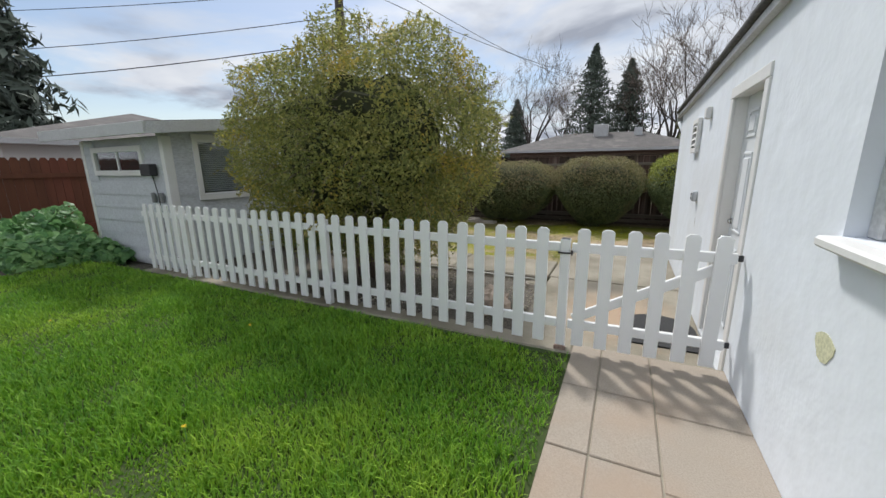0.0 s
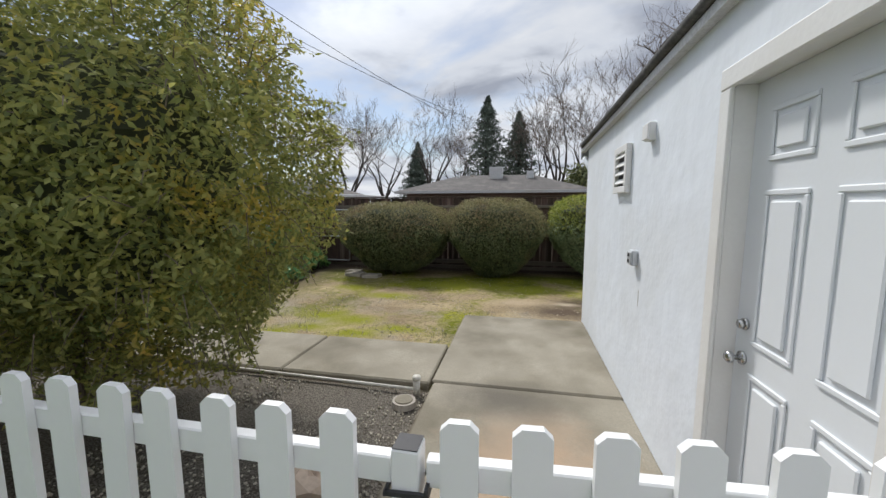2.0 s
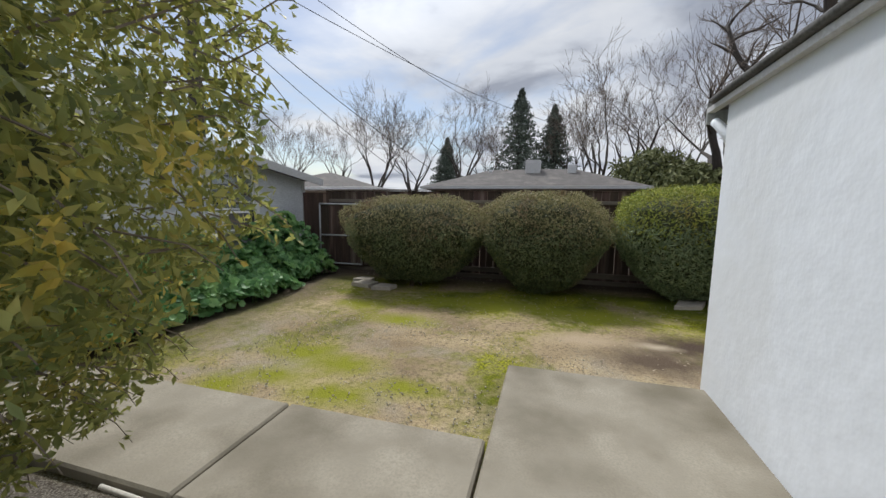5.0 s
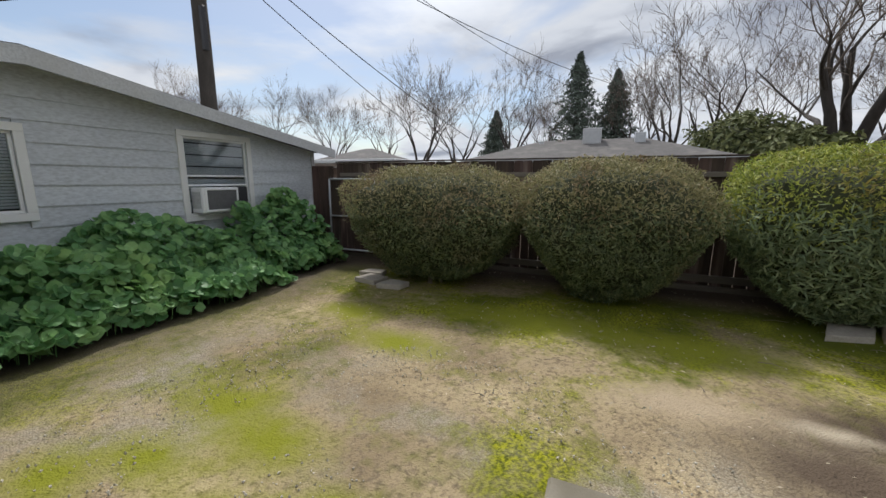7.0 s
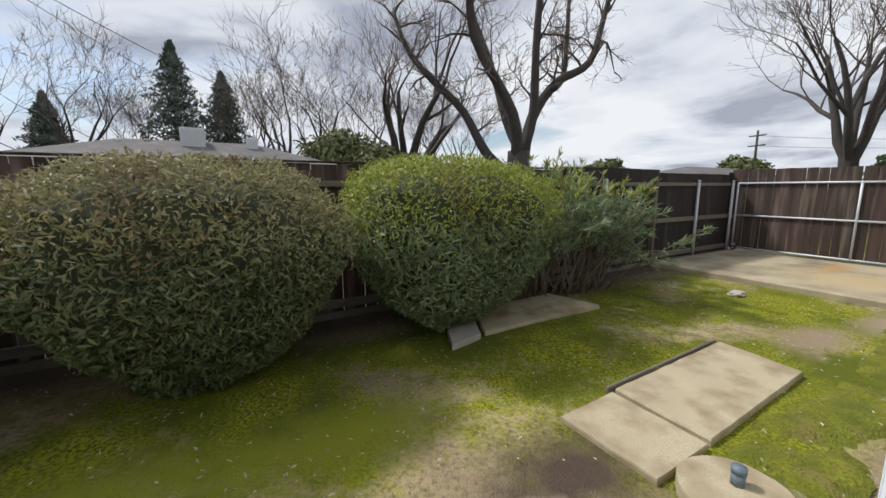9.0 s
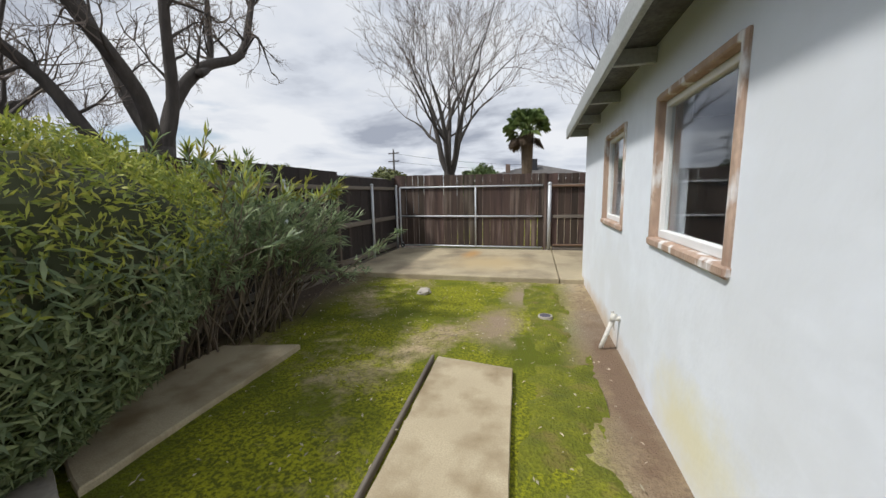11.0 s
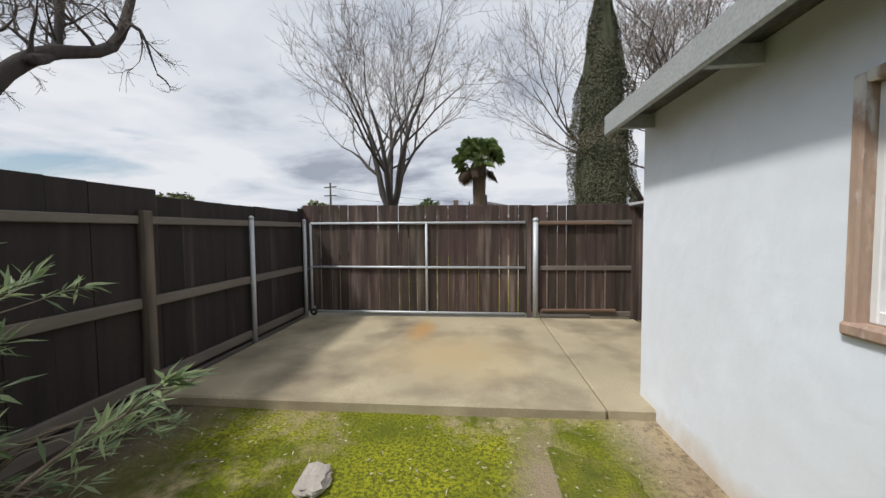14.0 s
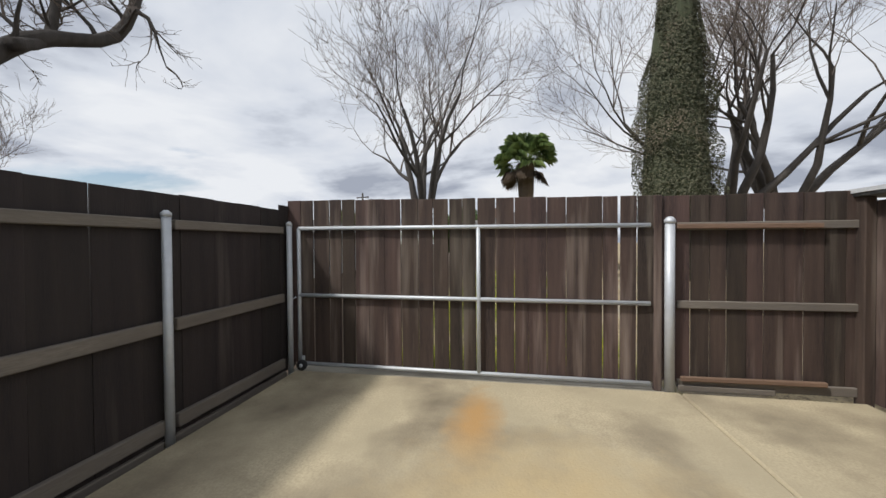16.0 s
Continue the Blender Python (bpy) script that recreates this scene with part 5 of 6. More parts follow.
def conifer(at, h, rad, seed, label, full=False):
    t = base("conifer", at, label, "tree")
    r = np.random.default_rng(seed)
    part("trunk", Shape().tube([(at[0], at[1], 0), (at[0], at[1], h * 0.97)], [rad * 0.09, 0.03], 7), BARK, t)
    n = 7000
    z = h * (0.08 + 0.92 * r.random(n) ** 1.25)
    tier = 0.58 + 0.42 * np.abs(np.sin(z * 2.4 + 0.6 * np.sin(z)))
    rr = rad * (1 - z / h) ** 0.85 * tier * np.sqrt(r.random(n)) + 0.04
    a = r.uniform(0, 2 * math.pi, n)
    rr *= 1 + 0.22 * np.sin(a * 5 + z * 3)
    p = np.stack([at[0] + rr * np.cos(a), at[1] + rr * np.sin(a), z - 0.18 * rr], 1)
    nor = np.stack([np.cos(a), np.sin(a), np.full(n, 0.4)], 1)
    leaves("crown", t, p, nor, 0.62, 0.19, LEAFC, spread=0.6, lay=1.5)
    return t


conifer(far_at(-4.6, 52), 16.8, 6.6, 1, "tall dark green conifer, narrow and pointed")
conifer(far_at(0.2, 55), 15.2, 6.2, 2, "dark green conifer behind bare trees")
conifer(far_at(-15.6, 58), 11.4, 4.6, 3, "small dark conifer among bare trees")
conifer((-21.5, 5.6, 0), 10.5, 3.6, 4, "large dark evergreen tree above a grey roof")
conifer((-19.0, 3.4, 0), 8.2, 2.8, 6, "dark evergreen tree above a grey roof")


def round_evergreen(at, rad, h, seed, label, material=LEAFE, n=6000):
    t = base("evergreen_tree", at, label, "tree")
    part("trunk", Shape().tube([(at[0], at[1], -0.2), (at[0], at[1], h * 0.55)], [0.25, 0.14], 7), BARK, t)
    c = (at[0], at[1], h * 0.60)
    # dark core paints the shade inside the crown
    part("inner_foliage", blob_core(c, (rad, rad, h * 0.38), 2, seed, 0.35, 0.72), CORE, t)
    p, nn = blob_points(n, c, (rad, rad, h * 0.40), 2, seed, 0.35, 0.3)
    leaves("crown", t, p, nn, 0.30, 0.13, material, spread=0.7)


round_evergreen(far_at(14.2, 24), 2.4, 4.7, 4, "broad olive green evergreen tree beyond fence")
round_evergreen(far_at(18.8, 20), 1.5, 3.5, 5, "olive green evergreen shrub beyond fence")
round_evergreen((20.5, 22.8, 0), 1.4, 3.2, 6, "olive green shrub beyond fence")
round_evergreen((30, 19.5, 0), 1.6, 3.4, 7, "olive green tree crown beyond fence")
round_evergreen((29, 11.6, 0), 1.7, 3.3, 8, "light green shrub behind a gate", LEAFP)


def cypress():
    at = (22.0, 2.6, 0)
    t = base("cypress", at, "tall narrow dark cypress with brown patches", "tree")
    part("trunk", Shape().tube([(at[0], at[1], -0.2), (at[0], at[1], 13.5)], [0.25, 0.03], 7), BARK, t)
    n = 52000
    z = rng.random(n) * 14.2
    prof = np.clip(1.5 * np.sin(np.clip((z + 2.5) / 18.0, 0, 1) * math.pi) ** 0.6, 0, None) * np.clip((14.2 - z) / 9.0, 0, 1) ** 0.85
    a = rng.uniform(0, 2 * math.pi, n)
    lumps = np.array([noise.noise(Vector((math.cos(b) * 1.6, math.sin(b) * 1.6, c * 0.8))) for b, c in zip(a, z)])
    rr = prof * (1 + 0.28 * lumps) * (1 - 0.3 * rng.random(n) ** 2)
    p = np.stack([at[0] + rr * np.cos(a), at[1] + rr * np.sin(a), z], 1)
    leaves("crown", t, p, np.stack([np.cos(a), np.sin(a), np.full(n, 0.7)], 1), 0.11, 0.05, LEAFK, spread=0.5, lay=1.2)
    # dark tapered core paints the shade behind the outer foliage
    core = [(at[0], at[1], 0.0), (at[0], at[1], 4), (at[0], at[1], 9), (at[0], at[1], 13.4)]
    part("inner_foliage", Shape().tube(core, [1.0, 1.12, 0.8, 0.1], 14), CORE, t)


cypress()


def palm(at, h):
    t = base("fan_palm", at, "fan palm with a ragged round crown", "tree")
    part("trunk", Shape().tube([(at[0], at[1], -0.2), (at[0], at[1], h * 0.5), (at[0], at[1], h)], [0.30, 0.26, 0.34], 10), PALMT, t)
    r = random.Random(5)
    for i in range(44):
        a = r.uniform(0, 2 * math.pi)
        el = r.uniform(-0.9, 1.35)
        d = Vector((math.cos(a) * math.cos(el), math.sin(a) * math.cos(el), math.sin(el)))
        L = r.uniform(0.6, 0.85)
        c0 = Vector((at[0], at[1], h + 0.1))
        hub = c0 + d * L
        s = Shape().tube([c0, hub], [0.02, 0.012], 4, False)
        side = d.cross(Vector((0, 0, 1))).normalized()
        up = side.cross(d)
        for j in range(15):
            g = -1.35 + 2.7 * j / 14
            e = (d * math.cos(g) + side * math.sin(g)).normalized()
            w = e.cross(up).normalized() * 0.035
            tip = hub + e * 0.6 * r.uniform(0.85, 1.1) + Vector((0, 0, -0.18 - 0.1 * abs(g)))
            mid = hub + e * 0.42
            s.add([hub, mid + w, tip, mid - w], [(0, 1, 2), (0, 2, 3)])
        part("frond", s, LEAFP if el > -0.45 else PALMT, t)


palm((21.5, 8.2, 0), 4.55)

# ---- neighbours, poles and wires ----


def hip_house(name, x0, x1, y0, y1, eave, ridge, label, wall_mat, chimney=None):
    h = base(name, ((x0 + x1) / 2, (y0 + y1) / 2, 0), label, "house")
    o = 0.5
    part("wall", B((x0, y0, -0.1), (x1, y1, eave)), wall_mat, h)
    k = (y1 - y0) / 2 + o
    ym = (y0 + y1) / 2
    a, b, c, d = (x0 - o, y0 - o), (x1 + o, y0 - o), (x1 + o, y1 + o), (x0 - o, y1 + o)
    r0, r1 = (x0 - o + k, ym), (x1 + o - k, ym)
    if r0[0] > r1[0]:
        m = (x0 + x1) / 2
        r0, r1 = (m - 0.3, ym), (m + 0.3, ym)
    s = Shape().add([(*q, eave) for q in (a, b, c, d)] + [(*r0, ridge), (*r1, ridge)], [(0, 1, 5, 4), (1, 2, 5), (2, 3, 4, 5), (3, 0, 4), (3, 2, 1, 0)])
    roof = part("roof", s, ROOFG, h)
    for p, q in ((a, b), (b, c), (c, d), (d, a)):
        part("fascia", Shape().tube([(*p, eave - 0.06), (*q, eave - 0.06)], [0.09, 0.09], 4), TRIMG, h)
    for cx, cy, cz, w, hh, mt_ in chimney or ():
        part("roof_unit", B((cx - w / 2, cy - w / 2, cz), (cx + w / 2, cy + w / 2, cz + hh), 0.02), mt_, roof)
    return h


BRICKISH = mat("brown wall", (0.24, 0.17, 0.13), (0.2, 0.14, 0.11), 2, 20, 0.8, 0.1)
hip_house("neighbour_house", -5.9, 3.3, 21.5, 26.5, 2.35, 3.35, "low house with grey shingle hip roof behind fence", BRICKISH,
          ((-1.2, 23.6, 2.95, 0.75, 0.8, TRIMG), (-3.4, 23.6, 2.8, 0.2, 0.5, STEEL), (-2.6, 23.8, 2.85, 0.2, 0.5, STONE), (0.7, 23.4, 2.8, 0.4, 0.7, STEEL)))
hip_house("neighbour_house", -19, -12.5, 24, 31, 2.3, 3.6, "low house with brown roof behind trees", BRICKISH)
hip_house("neighbour_house", -20, -13.2, 3.3, 12, 2.35, 3.6, "house with grey corrugated roof behind red fence", WPAINT)
hip_house("neighbour_house", 26.0, 34, 4.0, 11.5, 2.3, 3.45, "house with dark roof behind a gate", BRICKISH, ((28.2, 8.0, 2.9, 0.7, 0.8, DARKM), (27.4, 9.6, 2.6, 0.3, 0.75, BRICKISH)))
hip_house("neighbour_house", 21, 31, 17.0, 22, 2.0, 2.75, "low house with pale grey roof beyond fence", TRIMG)
pc = base("patio_cover", (-6.6, 13.6, 0), "flat white patio cover behind the side gate", "patio cover")
part("deck", B((-9.5, 12.2, 1.86), (-4.6, 14.6, 1.94), 0.01), WPAINT, pc)
for x in (-9.3, -4.8):
    part("post", B((x - 0.05, 12.3, -0.05), (x + 0.05, 12.4, 1.859)), WPAINT, pc)


def utility_pole(at, h, r, label, bars=True, turn=0):
    p = base("utility_pole", at, label, "utility pole")
    x, y, _ = at
    part("pole", Shape().tube([(x, y, -0.3), (x + 0.02, y, h * 0.5), (x + 0.0, y, h)], [r, r * 0.9, r * 0.7], 12), BARK, p, smooth=True)
    if bars:
        for z in (h - 0.5, h - 1.5):
            part("crossarm", Shape().box((-0.9, -0.06, -0.06), (0.9, 0.06, 0.06), pose(x, y, z, 0, 0, turn), 0.01), BARK, p)
    return p


P1 = (-9.95, 12.0, 0)
pole = utility_pole(P1, 9.5, 0.20, "thick brown wooden utility pole behind cottage", True, 35)
part("cable_guard", B((P1[0] + 0.16, P1[1] - 0.14, 4.6), (P1[0] + 0.27, P1[1] - 0.03, 5.6), 0.01), DARKM, pole)
utility_pole((47, 25.5, 0), 7.2, 0.14, "distant wooden utility pole with crossarms", True, 70)
utility_pole((50, 9.2, 0), 5.0, 0.10, "distant thin wooden pole above roofs", False)


def wire(a, b, sag, r, name="overhead_wire"):
    a, b = Vector(a), Vector(b)
    pts = [a.lerp(b, i / 14) + Vector((0, 0, -sag * 4 * (i / 14) * (1 - i / 14))) for i in range(15)]
    return tagged(part(name, Shape().tube(pts, [r] * 15, 4, False), DARKM), "thin dark overhead wire from a utility pole", "wire", "overhead wires")


T = Vector(P1)
wire(T + Vector((0.1, 0, 8.9)), (20, -8, 7.0), 0.6, 0.010)
wire(T + Vector((0.5, 0.3, 9.0)), (-2.4, 34, 7.5), 0.5, 0.012)
wire(T + Vector((0.9, 0.6, 8.0)), (0.5, 30, 6.6), 0.5, 0.012)
wire(T + Vector((0, 0, 7.2)), (-7.5, 24, 2.4), 0.3, 0.012)
wire(T + Vector((0, 0, 7.6)), (-5.0, 23, 2.4), 0.3, 0.014)
wire(T + Vector((-0.5, -0.3, 8.0)), (-40, -4, 8.0), 0.8, 0.012)
wire(T + Vector((0.4, -0.3, 7.0)), (-40, -2, 6.6), 0.8, 0.014)
wire(T + Vector((-0.5, -0.3, 9.0)), (-40, -6, 9.4), 0.8, 0.012)
wire(T + Vector((-0.3, 0, 6.3)), (-40, -1, 5.6), 0.8, 0.02)
wire((47, 25.5, 6.7), (50, 9.2, 4.9), 0.3, 0.02)
wire((47, 25.5, 5.7), (50, 9.2, 4.4), 0.3, 0.02)

# ---- dark wooden fences ----
BY = 11.24   # inner face of the north boards
BX = 10.12   # inner face of the east boards


def board_mesh(w, h, material, t=0.018):
    return mesh_of("board", Shape().box((-w / 2, 0, 0), (w / 2, t, h), None, 0.002), material)


boards = {w: board_mesh(w, 1.0, FENCE if w < 0.2 else FENCEN) for w in (0.13, 0.14, 0.15, 0.175, 0.28, 0.3, 0.32)}


def board_run(parent, p, d, length, z0, top, gap=0.006, seed=1, widths=(0.13, 0.14, 0.15, 0.175)):
    """Boards side by side from p along d; top(s) gives their upper edge."""
    r = random.Random(seed)
    s = 0.0
    ang = math.degrees(math.atan2(d[1], d[0]))
    while s < length - 0.05:
        w = r.choice(widths)
        c = s + w / 2
        h = top(c) + r.uniform(-0.005, 0.005)
        m = pose(p[0] + d[0] * c, p[1] + d[1] * c, z0 + r.uniform(0, 0.004), 0, r.uniform(-0.25, 0.25), ang) @ pose(0, r.uniform(-0.003, 0.003), 0)
        piece("board", boards[w], parent, m @ Matrix.Diagonal((1, 1, h - z0, 1)))
        s += w + gap * r.choice((0.3, 0.6, 1, 1.6))


nf = base("north_fence", (2, BY, 0), "dark weathered board fence with pale rails", "fence")


def north_top(s):
    x = -5.35 + s
    return 1.80 + (0.06 if 4.6 < x < 7.3 else 0) + (0.05 if x > 9.9 else 0)


board_run(nf, (-5.35, BY), (1, 0), 9.9, 0.05, north_top, seed=4)
board_run(nf, (4.55, BY), (1, 0), 5.6, 0.05, lambda s: north_top(s + 9.9), gap=0.004, seed=5, widths=(0.28, 0.3, 0.32))
xs = [-5.3, -2.9, -0.5, 1.85, 4.2, 5.6, 7.04, 8.6, 10.0]
for a, b in zip(xs, xs[1:]):
    for z, t in ((0.16, 0.05), (0.86, 0.045), (1.58, 0.035)):
        part("rail", B((a + 0.05, BY - 0.045, z - t), (b - 0.05, BY - 0.002, z + t), 0.006), RAILW, nf)
for x in (-2.9, -0.5, 1.85, 4.2, 7.04):
    part("post", B((x - 0.045, BY - 0.09, -0.05), (x + 0.045, BY - 0.003, 1.66), 0.008), RAILW if x < 0 else FENCE, nf)
for x in (5.6, 8.56, 10.02):
    part("steel_post", Shape().tube([(x, BY - 0.06, -0.02), (x, BY - 0.06, 1.63)], [0.03, 0.03], 12), STEEL, nf, "galvanised steel post", True)
    part("post_cap", Shape().tube([(x, BY - 0.06, 1.63), (x, BY - 0.06, 1.655), (x, BY - 0.06, 1.675)], [0.034, 0.034, 0.014], 12), STEEL, nf, smooth=True)
part("kickboard", B((-5.3, BY - 0.03, -0.04), (10.0, BY + 0.015, 0.06), 0.008), RAILW, nf)
part("top_cap", B((-5.35, BY - 0.04, 1.815), (4.5, BY + 0.06, 1.835), 0.004), FENCE, nf)

sg = base("side_gate", (-5.0, BY - 0.1, 0), "dark wooden side gate in a steel frame, closed", "gate")
board_run(sg, (-5.95, BY - 0.04), (1, 0), 0.55, 0.05, lambda s: 1.75, seed=9)
board_run(sg, (-5.42, BY - 0.10), (1, 0), 1.05, 0.06, lambda s: 1.50, seed=12)
for a, b in (((-5.45, 0.12), (-5.45, 1.5)), ((-4.38, 0.12), (-4.38, 1.5)), ((-5.45, 1.5), (-4.38, 1.5)), ((-5.45, 0.12), (-4.38, 0.12)), ((-5.45, 0.78), (-4.38, 0.78))):
    part("frame_tube", Shape().tube([(a[0], BY - 0.125, a[1]), (b[0], BY - 0.125, b[1])], [0.018, 0.018], 8), STEEL, sg, smooth=True)

ef = base("rolling_gate", (BX - 0.06, 9.3, 0), "dark board gate on a galvanised pipe frame, closed", "gate")
board_run(ef, (BX, 7.52), (0, 1), 3.72, 0.12, lambda s: 1.86 + 0.012 * s, gap=0.009, seed=21)
GX = BX - 0.045


def pipe(parent, a, b, r=0.021, name="pipe"):
    return part(name, Shape().tube([a, b], [r, r], 10), STEEL, parent, smooth=True)


for z in (0.115, 0.86, 1.585):
    pipe(ef, (GX, 7.56, z), (GX, 11.10, z + 0.015))
for y in (9.145, 11.10):
    pipe(ef, (GX, y, 0.115), (GX, y, 1.60))
wheel = part("wheel", Shape().tube([(GX - 0.075, 11.05, 0.125), (GX - 0.07, 11.05, 0.125), (GX - 0.04, 11.05, 0.125), (GX - 0.035, 11.05, 0.125)], [0.045, 0.057, 0.057, 0.045], 18), RUBBER, ef, "black rubber gate wheel", True)
part("hub", Shape().tube([(GX - 0.08, 11.05, 0.125), (GX - 0.03, 11.05, 0.125)], [0.02, 0.02], 12), STEEL, wheel, smooth=True)
part("wheel_bracket", B((GX - 0.03, 11.03, 0.10), (GX - 0.02, 11.07, 0.22), 0.003), STEEL, ef)
part("chain_hook", Shape().tube([(GX - 0.03, 11.12, 0.86), (GX - 0.05, 11.16, 0.83), (GX - 0.03, 11.18, 0.88)], [0.008] * 3, 6), STEEL, ef, smooth=True)

fp = base("gate_post", (BX - 0.06, 7.40, 0), "thick galvanised steel gate post with domed cap", "post")
part("pole", Shape().tube([(BX - 0.06, 7.40, 0.02), (BX - 0.06, 7.40, 1.60)], [0.042, 0.042], 16), STEEL, fp, smooth=True)
part("cap", Shape().tube([(BX - 0.06, 7.40, 1.60), (BX - 0.06, 7.40, 1.625), (BX - 0.06, 7.40, 1.65), (BX - 0.06, 7.40, 1.66)], [0.048, 0.048, 0.032, 0.012], 16), STEEL, fp, smooth=True)
tagged(part("gate_jamb_post", B((BX - 0.05, 7.46, 0.05), (BX + 0.0, 7.525, 1.86), 0.006), FENCE), "dark wooden post beside a steel post", "post")

ep = base("east_fence", (BX, 6.6, 0), "weathered brown board fence panel with split rails", "fence")
board_run(ep, (BX, 5.86), (0, 1), 1.62, 0.14, lambda s: 1.85, seed=33)
for z, t in ((0.13, 0.04), (0.855, 0.035), (1.57, 0.035)):
    part("rail", B((BX - 0.045, 5.9, z - t), (BX - 0.003, 7.33, z + t), 0.006), RAILW, ep)
part("rail", Shape().box((-0.02, -0.57, -0.022), (0.02, 0.57, 0.022), pose(BX - 0.068, 6.78, 1.565, 0.4, 0, 0), 0.006), RAWW, ep, "split reddish rail")
part("rail", Shape().box((-0.02, -0.57, -0.02), (0.02, 0.57, 0.02), pose(BX - 0.068, 6.74, 0.19, -0.5, 0, 0), 0.006), RAWW, ep, "split reddish rail")
part("rail", B((BX - 0.07, 6.55, 0.07), (BX - 0.046, 7.33, 0.12), 0.006), RAILW, ep)

rp = base("return_fence", (8.7, 5.85, 0), "dark plywood and board side fence under a flat roof edge", "fence")
RY = 5.84
board_run(rp, (BX, RY), (-1, 0), 2.8, 0.06, lambda s: 1.76, seed=41)
part("corner_post", B((BX - 0.1, RY + 0.003, 0), (BX - 0.003, RY + 0.09, 1.8), 0.008), FENCE, rp)
part("roof_edge", B((7.30, RY - 1.2, 1.80), (BX + 0.1, RY + 0.12, 1.86), 0.006), ROOFT, rp)
part("edge_strip", B((7.30, RY + 0.121, 1.83), (BX + 0.1, RY + 0.135, 1.865)), TRIMG, rp, "pale metal edge strip")

# red fence and its neighbours far to the left of the lawn
rf = base("red_fence", (-10.5, 1, 0), "red stained dog eared board fence", "fence")
dog = mesh_of("board", Shape().outline([(-0.068, 0), (0.068, 0), (0.068, 1.66), (0.035, 1.72), (-0.035, 1.72), (-0.068, 1.66)], 0.02, pose(0, 0, 0, 90, 0, 0)), REDW)
for i in range(64):
    piece("board", dog, rf, pose(-10.5, -5.0 + i * 0.142, 0.13 + 0.01 * rng.random(), 0, 0, 90))
for z in (0.4, 1.5):
    part("rail", B((-10.475, -5, z - 0.045), (-10.43, 4.1, z + 0.045), 0.004), REDW, rf)

# ---- paving stones, slabs and bits in the yard ----


def rough_slab(name, pts, z0, z1, material, label, cat="paving slab"):
    s = Shape()
    n = len(pts)
    c = Vector((sum(p[0] for p in pts) / n, sum(p[1] for p in pts) / n))
    edge = []
    for i in range(n):
        a, b = Vector(pts[i]), Vector(pts[(i + 1) % n])
        k = max(2, int((b - a).length / 0.12))
        for j in range(k):
            q = a.lerp(b, j / k)
            q = q + (q - c).normalized() * 0.012 * noise.noise(Vector((q.x * 7, q.y * 7, 2)))
            edge.append(q)
    m = len(edge)
    vs = [(q.x, q.y, z0) for q in edge] + [(q.x, q.y, z1 - 0.012) for q in edge] + [tuple(c.lerp(q, 0.985)) + (z1,) for q in edge]
    fs = [tuple(reversed(range(m)))] + [(i, (i + 1) % m, (i + 1) % m + m, i + m) for i in range(m)] + [(i + m, (i + 1) % m + m, (i + 1) % m + 2 * m, i + 2 * m) for i in range(m)] + [tuple(range(2 * m, 3 * m))]
    return tagged(part(name, s.add(vs, fs), material), label, cat)


CONCP = mat("pale yard slab", (0.52, 0.44, 0.30), (0.42, 0.345, 0.23), 2.5, 100, 0.85, 0.3, c=(0.25, 0.19, 0.11), big=3.6, cr=(0.46, 0.68))
rough_slab("paving_slab", [(2.27, 7.80), (3.83, 7.87), (3.94, 8.52), (2.29, 8.46)], -0.05, 0.03, CONCP, "pale rectangular concrete slab set in moss")
rough_slab("paving_slab", [(1.70, 7.78), (2.23, 7.79), (2.24, 8.45), (1.68, 8.42)], -0.05, 0.022, CONCP, "pale square concrete slab set in moss")
tagged(part("timber_edging", Shape().box((-0.85, -0.013, -0.03), (0.85, 0.013, 0.03), pose(3.1, 8.535, 0.0, 0, 0, 2.2), 0.006), RAILW), "thin weathered timber edging beside a slab", "edging")
lid = [(1.93 + 0.26 * math.cos(a), 7.53 + 0.25 * math.sin(a)) for a in [2 * math.pi * i / 24 for i in range(24)]]
rough_slab("tank_lid", lid, -0.05, 0.05, CONCP, "round pale concrete lid in moss", "tank lid")
pp = base("standpipe", (1.985, 7.55, 0.05), "short grey blue plastic pipe stub on concrete", "pipe")
part("pipe", Shape().tube([(1.985, 7.55, 0.045), (1.985, 7.55, 0.115)], [0.031, 0.031], 16), BLUEP, pp, smooth=True)
part("rim", Shape().tube([(1.985, 7.55, 0.115), (1.985, 7.55, 0.145)], [0.034, 0.034], 16), BLUEP, pp, smooth=True)
rough_slab("concrete_pad", [(2.10, 9.86), (3.92, 9.88), (3.75, 10.6), (2.4, 10.55)], -0.05, 0.03, CONCP, "pale flat concrete pad beneath shrubs")
rough_slab("concrete_rubble", [(1.62, 9.72), (2.02, 9.82), (2.2, 10.2), (1.8, 10.15)], -0.05, 0.045, STONE, "broken pale concrete beside shrub", "rubble")
for pts in ([(-3.3, 9.45), (-2.95, 9.5), (-2.92, 9.72), (-3.25, 9.75)], [(-3.8, 9.62), (-3.4, 9.55), (-3.36, 9.85), (-3.7, 9.92)], [(-3.95, 9.95), (-3.55, 9.98), (-3.6, 10.2), (-3.9, 10.18)]):
    rough_slab("flagstone", pts, -0.03, 0.05, STONE, "flat grey flagstone on mossy dirt", "flagstone")


def lumpy_stone(name, at, radii, seed, material, label, category):
    s = blob_core(at, radii, 2.4, seed, 0.5, 1.0, 1.6, 14, 9)
    return tagged(part(name, s, material, smooth=False), label, category)


lumpy_stone("rock", (6.11, 9.29, 0.0), (0.13, 0.09, 0.035), 3, STONE, "small pale broken rock on moss", "rock")
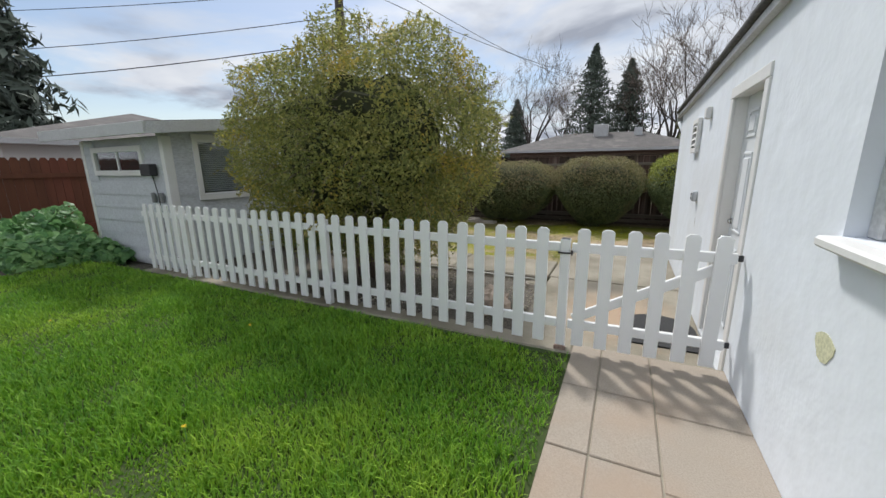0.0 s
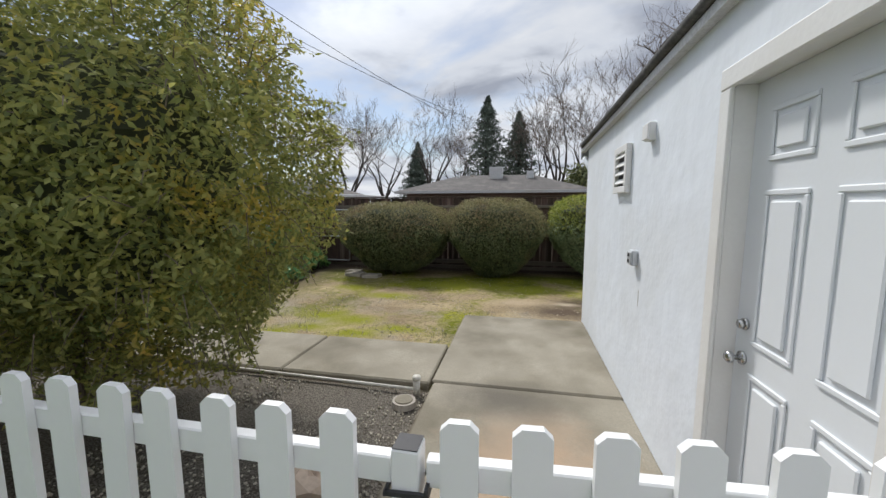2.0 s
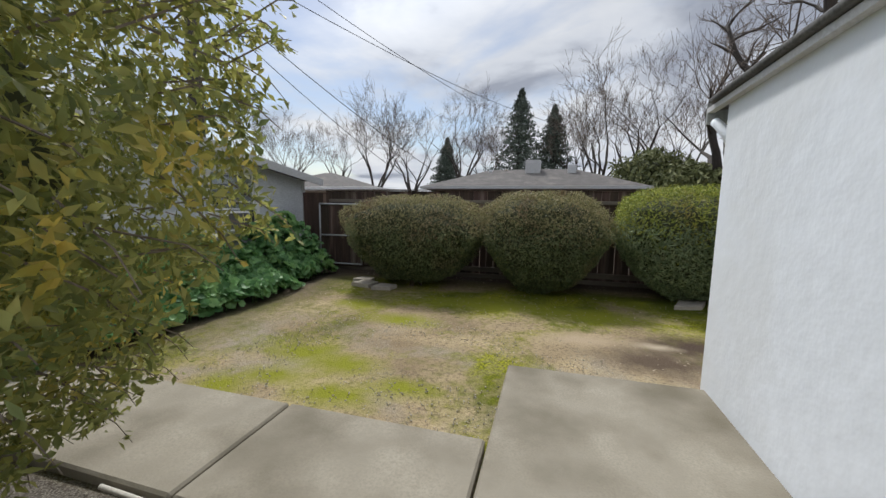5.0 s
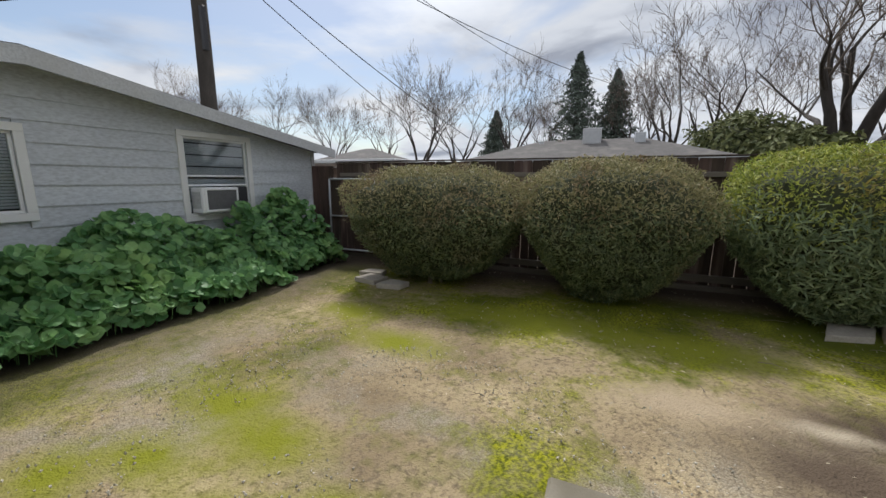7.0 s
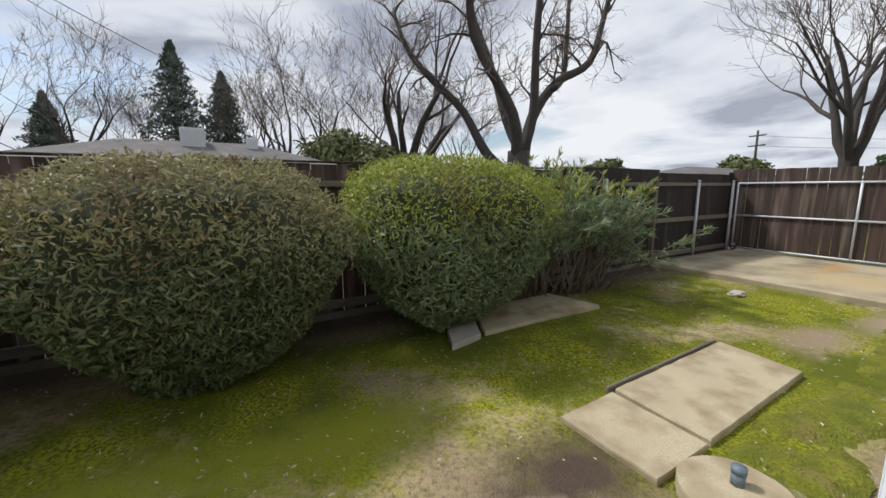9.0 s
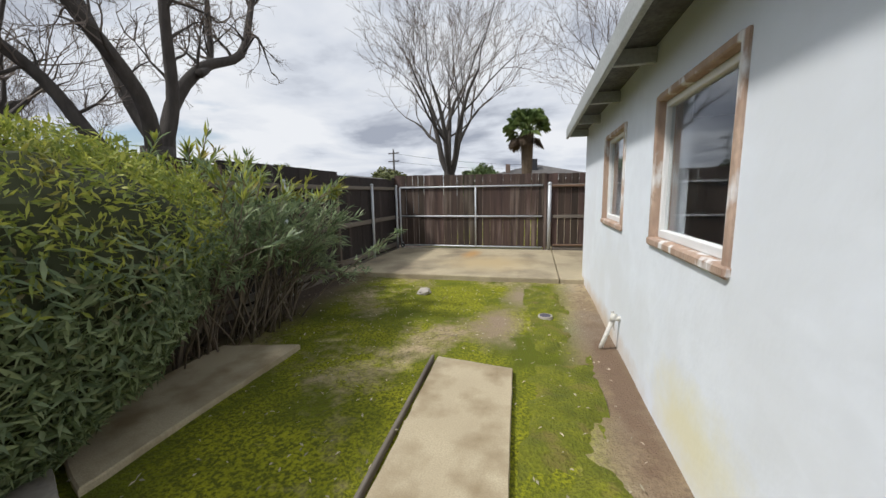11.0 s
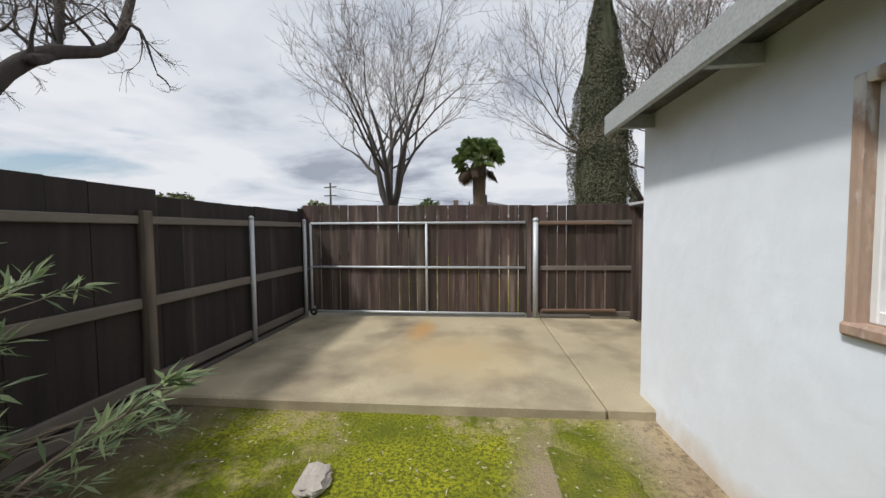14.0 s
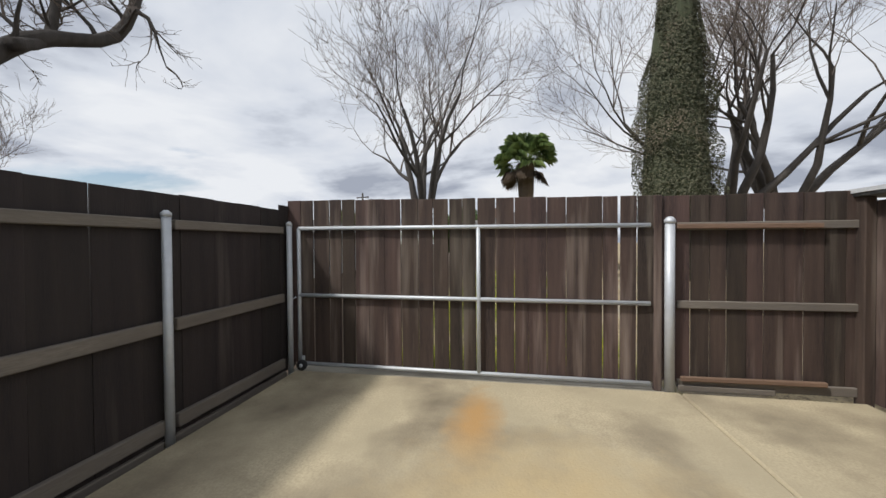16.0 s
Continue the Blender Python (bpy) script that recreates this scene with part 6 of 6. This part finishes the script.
lumpy_stone("rock", (-0.95, 3.42, 0.08), (0.16, 0.20, 0.16), 8, mat("pinkish rock", (0.62, 0.50, 0.40), (0.48, 0.38, 0.30), 6, 40, 0.9, 0.5), "pinkish boulder behind picket fence", "rock")
drain = base("drain_cover", (5.24, 7.585, 0), "round dark drain cover with pale rim", "drain")
part("rim", Shape().tube([(5.24, 7.585, -0.01), (5.24, 7.585, 0.022)], [0.085, 0.08], 22), STONE, drain, smooth=False)
part("cover", Shape().tube([(5.24, 7.585, 0.0221), (5.24, 7.585, 0.026)], [0.064, 0.06], 20), mat("drain grate", (0.10, 0.09, 0.12), (0.07, 0.065, 0.085), 20, 80, 0.7, 0.2), drain)
vb = base("valve_cover", (-0.72, 4.45, 0), "round pale valve cover in gravel", "valve cover")
part("ring", Shape().tube([(-0.72, 4.45, -0.01), (-0.72, 4.45, 0.04)], [0.10, 0.095], 20), STONE, vb)
part("lid", Shape().tube([(-0.72, 4.45, 0.0401), (-0.72, 4.45, 0.048)], [0.075, 0.072], 20), CONC, vb)
ip = base("irrigation_pipe", (-1.3, 4.72, 0), "white plastic pipe lying along a path edge", "pipe")
part("run", Shape().tube([(-2.5, 4.72, 0.03), (-1.4, 4.70, 0.02), (-0.68, 4.66, 0.03)], [0.014] * 3, 8), PVC, ip, smooth=True)
part("riser", Shape().tube([(-0.67, 4.66, -0.02), (-0.67, 4.66, 0.12)], [0.03, 0.03], 12), PVC, ip, smooth=True)
part("cap", Shape().tube([(-0.67, 4.66, 0.12), (-0.67, 4.66, 0.15)], [0.038, 0.034], 12), PVC, ip, smooth=True)

def moss_mat(name, x0, y0, x1, y1, thick, seed, label):
    """A raised ragged cushion of moss; its rim dips below the dirt."""
    step = 0.035
    nx, ny = int((x1 - x0) / step), int((y1 - y0) / step)
    s = Shape()
    for j in range(ny + 1):
        for i in range(nx + 1):
            x, y = x0 + i * step, y0 + j * step
            rim = min(i, nx - i, 8 * 3) / 10 if nx else 0
            rim = min(1.0, rim, min(j, ny - j) / 4)
            k = noise.noise(Vector((x * 2.2, y * 3.5, seed))) + 0.5 * noise.noise(Vector((x * 6, y * 8, seed + 3)))
            z = thick * max(-1.0, min(1.0, 3.0 * (k + 0.08) - 1.6 * (1 - rim)))
            s.v.append((x, y, z + 0.012 * noise.noise(Vector((x * 19, y * 19, seed))) - 0.012))
    for j in range(ny):
        for i in range(nx):
            q = j * (nx + 1) + i
            s.f.append((q, q + 1, q + nx + 2, q + nx + 1))
    return tagged(part(name, s, MOSS, smooth=True), label, "moss", kind="stuff")


MOSS = mat("thick moss", (0.24, 0.25, 0.016), (0.09, 0.11, 0.010), 5.0, 55, 0.95, 1.0, c=(0.20, 0.15, 0.05), big=4.0, cr=(0.55, 0.7), dist=0.03, fade=0.45)
moss_mat("moss", 2.1, 7.22, 4.3, 7.80, 0.02, 2.0, "thick yellow green moss cushions beside slabs")
moss_mat("moss", 4.3, 7.30, 6.6, 7.86, 0.016, 5.0, "ridged yellow green moss on bare soil")
# gravel and litter
def scatter(name, n, box, zfun, size, material, label, cat):
    s = Shape()
    r = random.Random(hash(len(name)) % 97 + n)
    for _ in range(n):
        x, y = r.uniform(box[0], box[2]), r.uniform(box[1], box[3])
        if noise.noise(Vector((x * 1.1, y * 1.1, 6))) < -0.15:
            continue
        k = size * r.uniform(0.5, 1.6)
        m = pose(x, y, zfun(x, y) + k * 0.25, r.uniform(0, 360), r.uniform(0, 360), r.uniform(0, 360))
        s.add([m @ Vector((a * k, b * k * 0.8, c * k * 0.6)) for a, b, c in ((1, 0, 0), (-1, 0, 0), (0, 1, 0), (0, -1, 0), (0, 0, 1), (0, 0, -1))],
              [(0, 2, 4), (2, 1, 4), (1, 3, 4), (3, 0, 4), (2, 0, 5), (1, 2, 5), (3, 1, 5), (0, 3, 5)])
    return tagged(part(name, s, material), label, cat, kind="stuff")


PEB = mat("pebbles", (0.50, 0.46, 0.38), (0.42, 0.38, 0.31), 30, 90, 0.9, 0.0, vary=0.25, fade=0.95)
scatter("gravel", 2200, (-3.4, 5.75, 0.4, 8.0), lambda x, y: -0.015, 0.008, PEB, "loose small gravel on dirt", "gravel")
scatter("gravel", 2600, (-2.6, 2.9, -0.58, 4.7), lambda x, y: -0.015, 0.011, PEB, "dark gravel bed behind picket fence", "gravel")


def litter():
    n = 1800
    c = np.stack([rng.uniform(-4, 6.9, n), rng.uniform(7.1, 10.9, n), np.full(n, 0.02)], 1)
    ob = new("leaf_litter", leaf_mesh("leaf_litter", c, np.tile((0, 0, 1.0), (n, 1)), 0.035, 0.013, mat("dry leaves", (0.52, 0.46, 0.34), (0.30, 0.23, 0.15), 12, 50, 0.8, 0.0, vary=0.4), spread=0.25))
    return tagged(ob, "scattered dry leaves on mossy ground", "leaf litter", kind="stuff")


litter()


def dandelions():
    r = random.Random(2)
    for x, y in ((-1.75, 0.55), (-2.6, 1.6), (-4.4, 0.9)):
        d = base("dandelion", (x, y, FRONT), "small yellow dandelion flower in the lawn", "flower")
        part("stalk", Shape().tube([(x, y, FRONT - 0.02), (x, y, FRONT + 0.09)], [0.002, 0.002], 5), LEAFH, d)
        s = Shape()
        for k in range(14):
            m = pose(x, y, FRONT + 0.09, 0, -25 + r.uniform(-15, 15), k * 26)
            s.add([m @ Vector(q) for q in ((0, 0, 0), (0.011, 0.003, 0), (0.017, 0, 0.002), (0.011, -0.003, 0))], [(0, 1, 2, 3)])
        part("petals", s, mat("dandelion yellow", (0.75, 0.55, 0.02), (0.7, 0.48, 0.02), 20, 60, 0.6, 0.0), d)


dandelions()


def dropped_twigs():
    r = random.Random(11)
    for _ in range(26):
        x, y, a, k = r.uniform(-2.5, 6.5), r.uniform(7.4, 10.6), r.uniform(0, 6.28), r.uniform(0.08, 0.3)
        q = [(x, y, 0.012), (x + math.cos(a) * k * 0.5, y + math.sin(a) * k * 0.5 + 0.02, 0.018), (x + math.cos(a) * k, y + math.sin(a) * k, 0.01)]
        tagged(part("fallen_twig", Shape().tube(q, [0.004, 0.003, 0.002], 4), TWIG), "thin dry brown twig lying on mossy ground", "twig", "fallen twigs in the yard")


dropped_twigs()
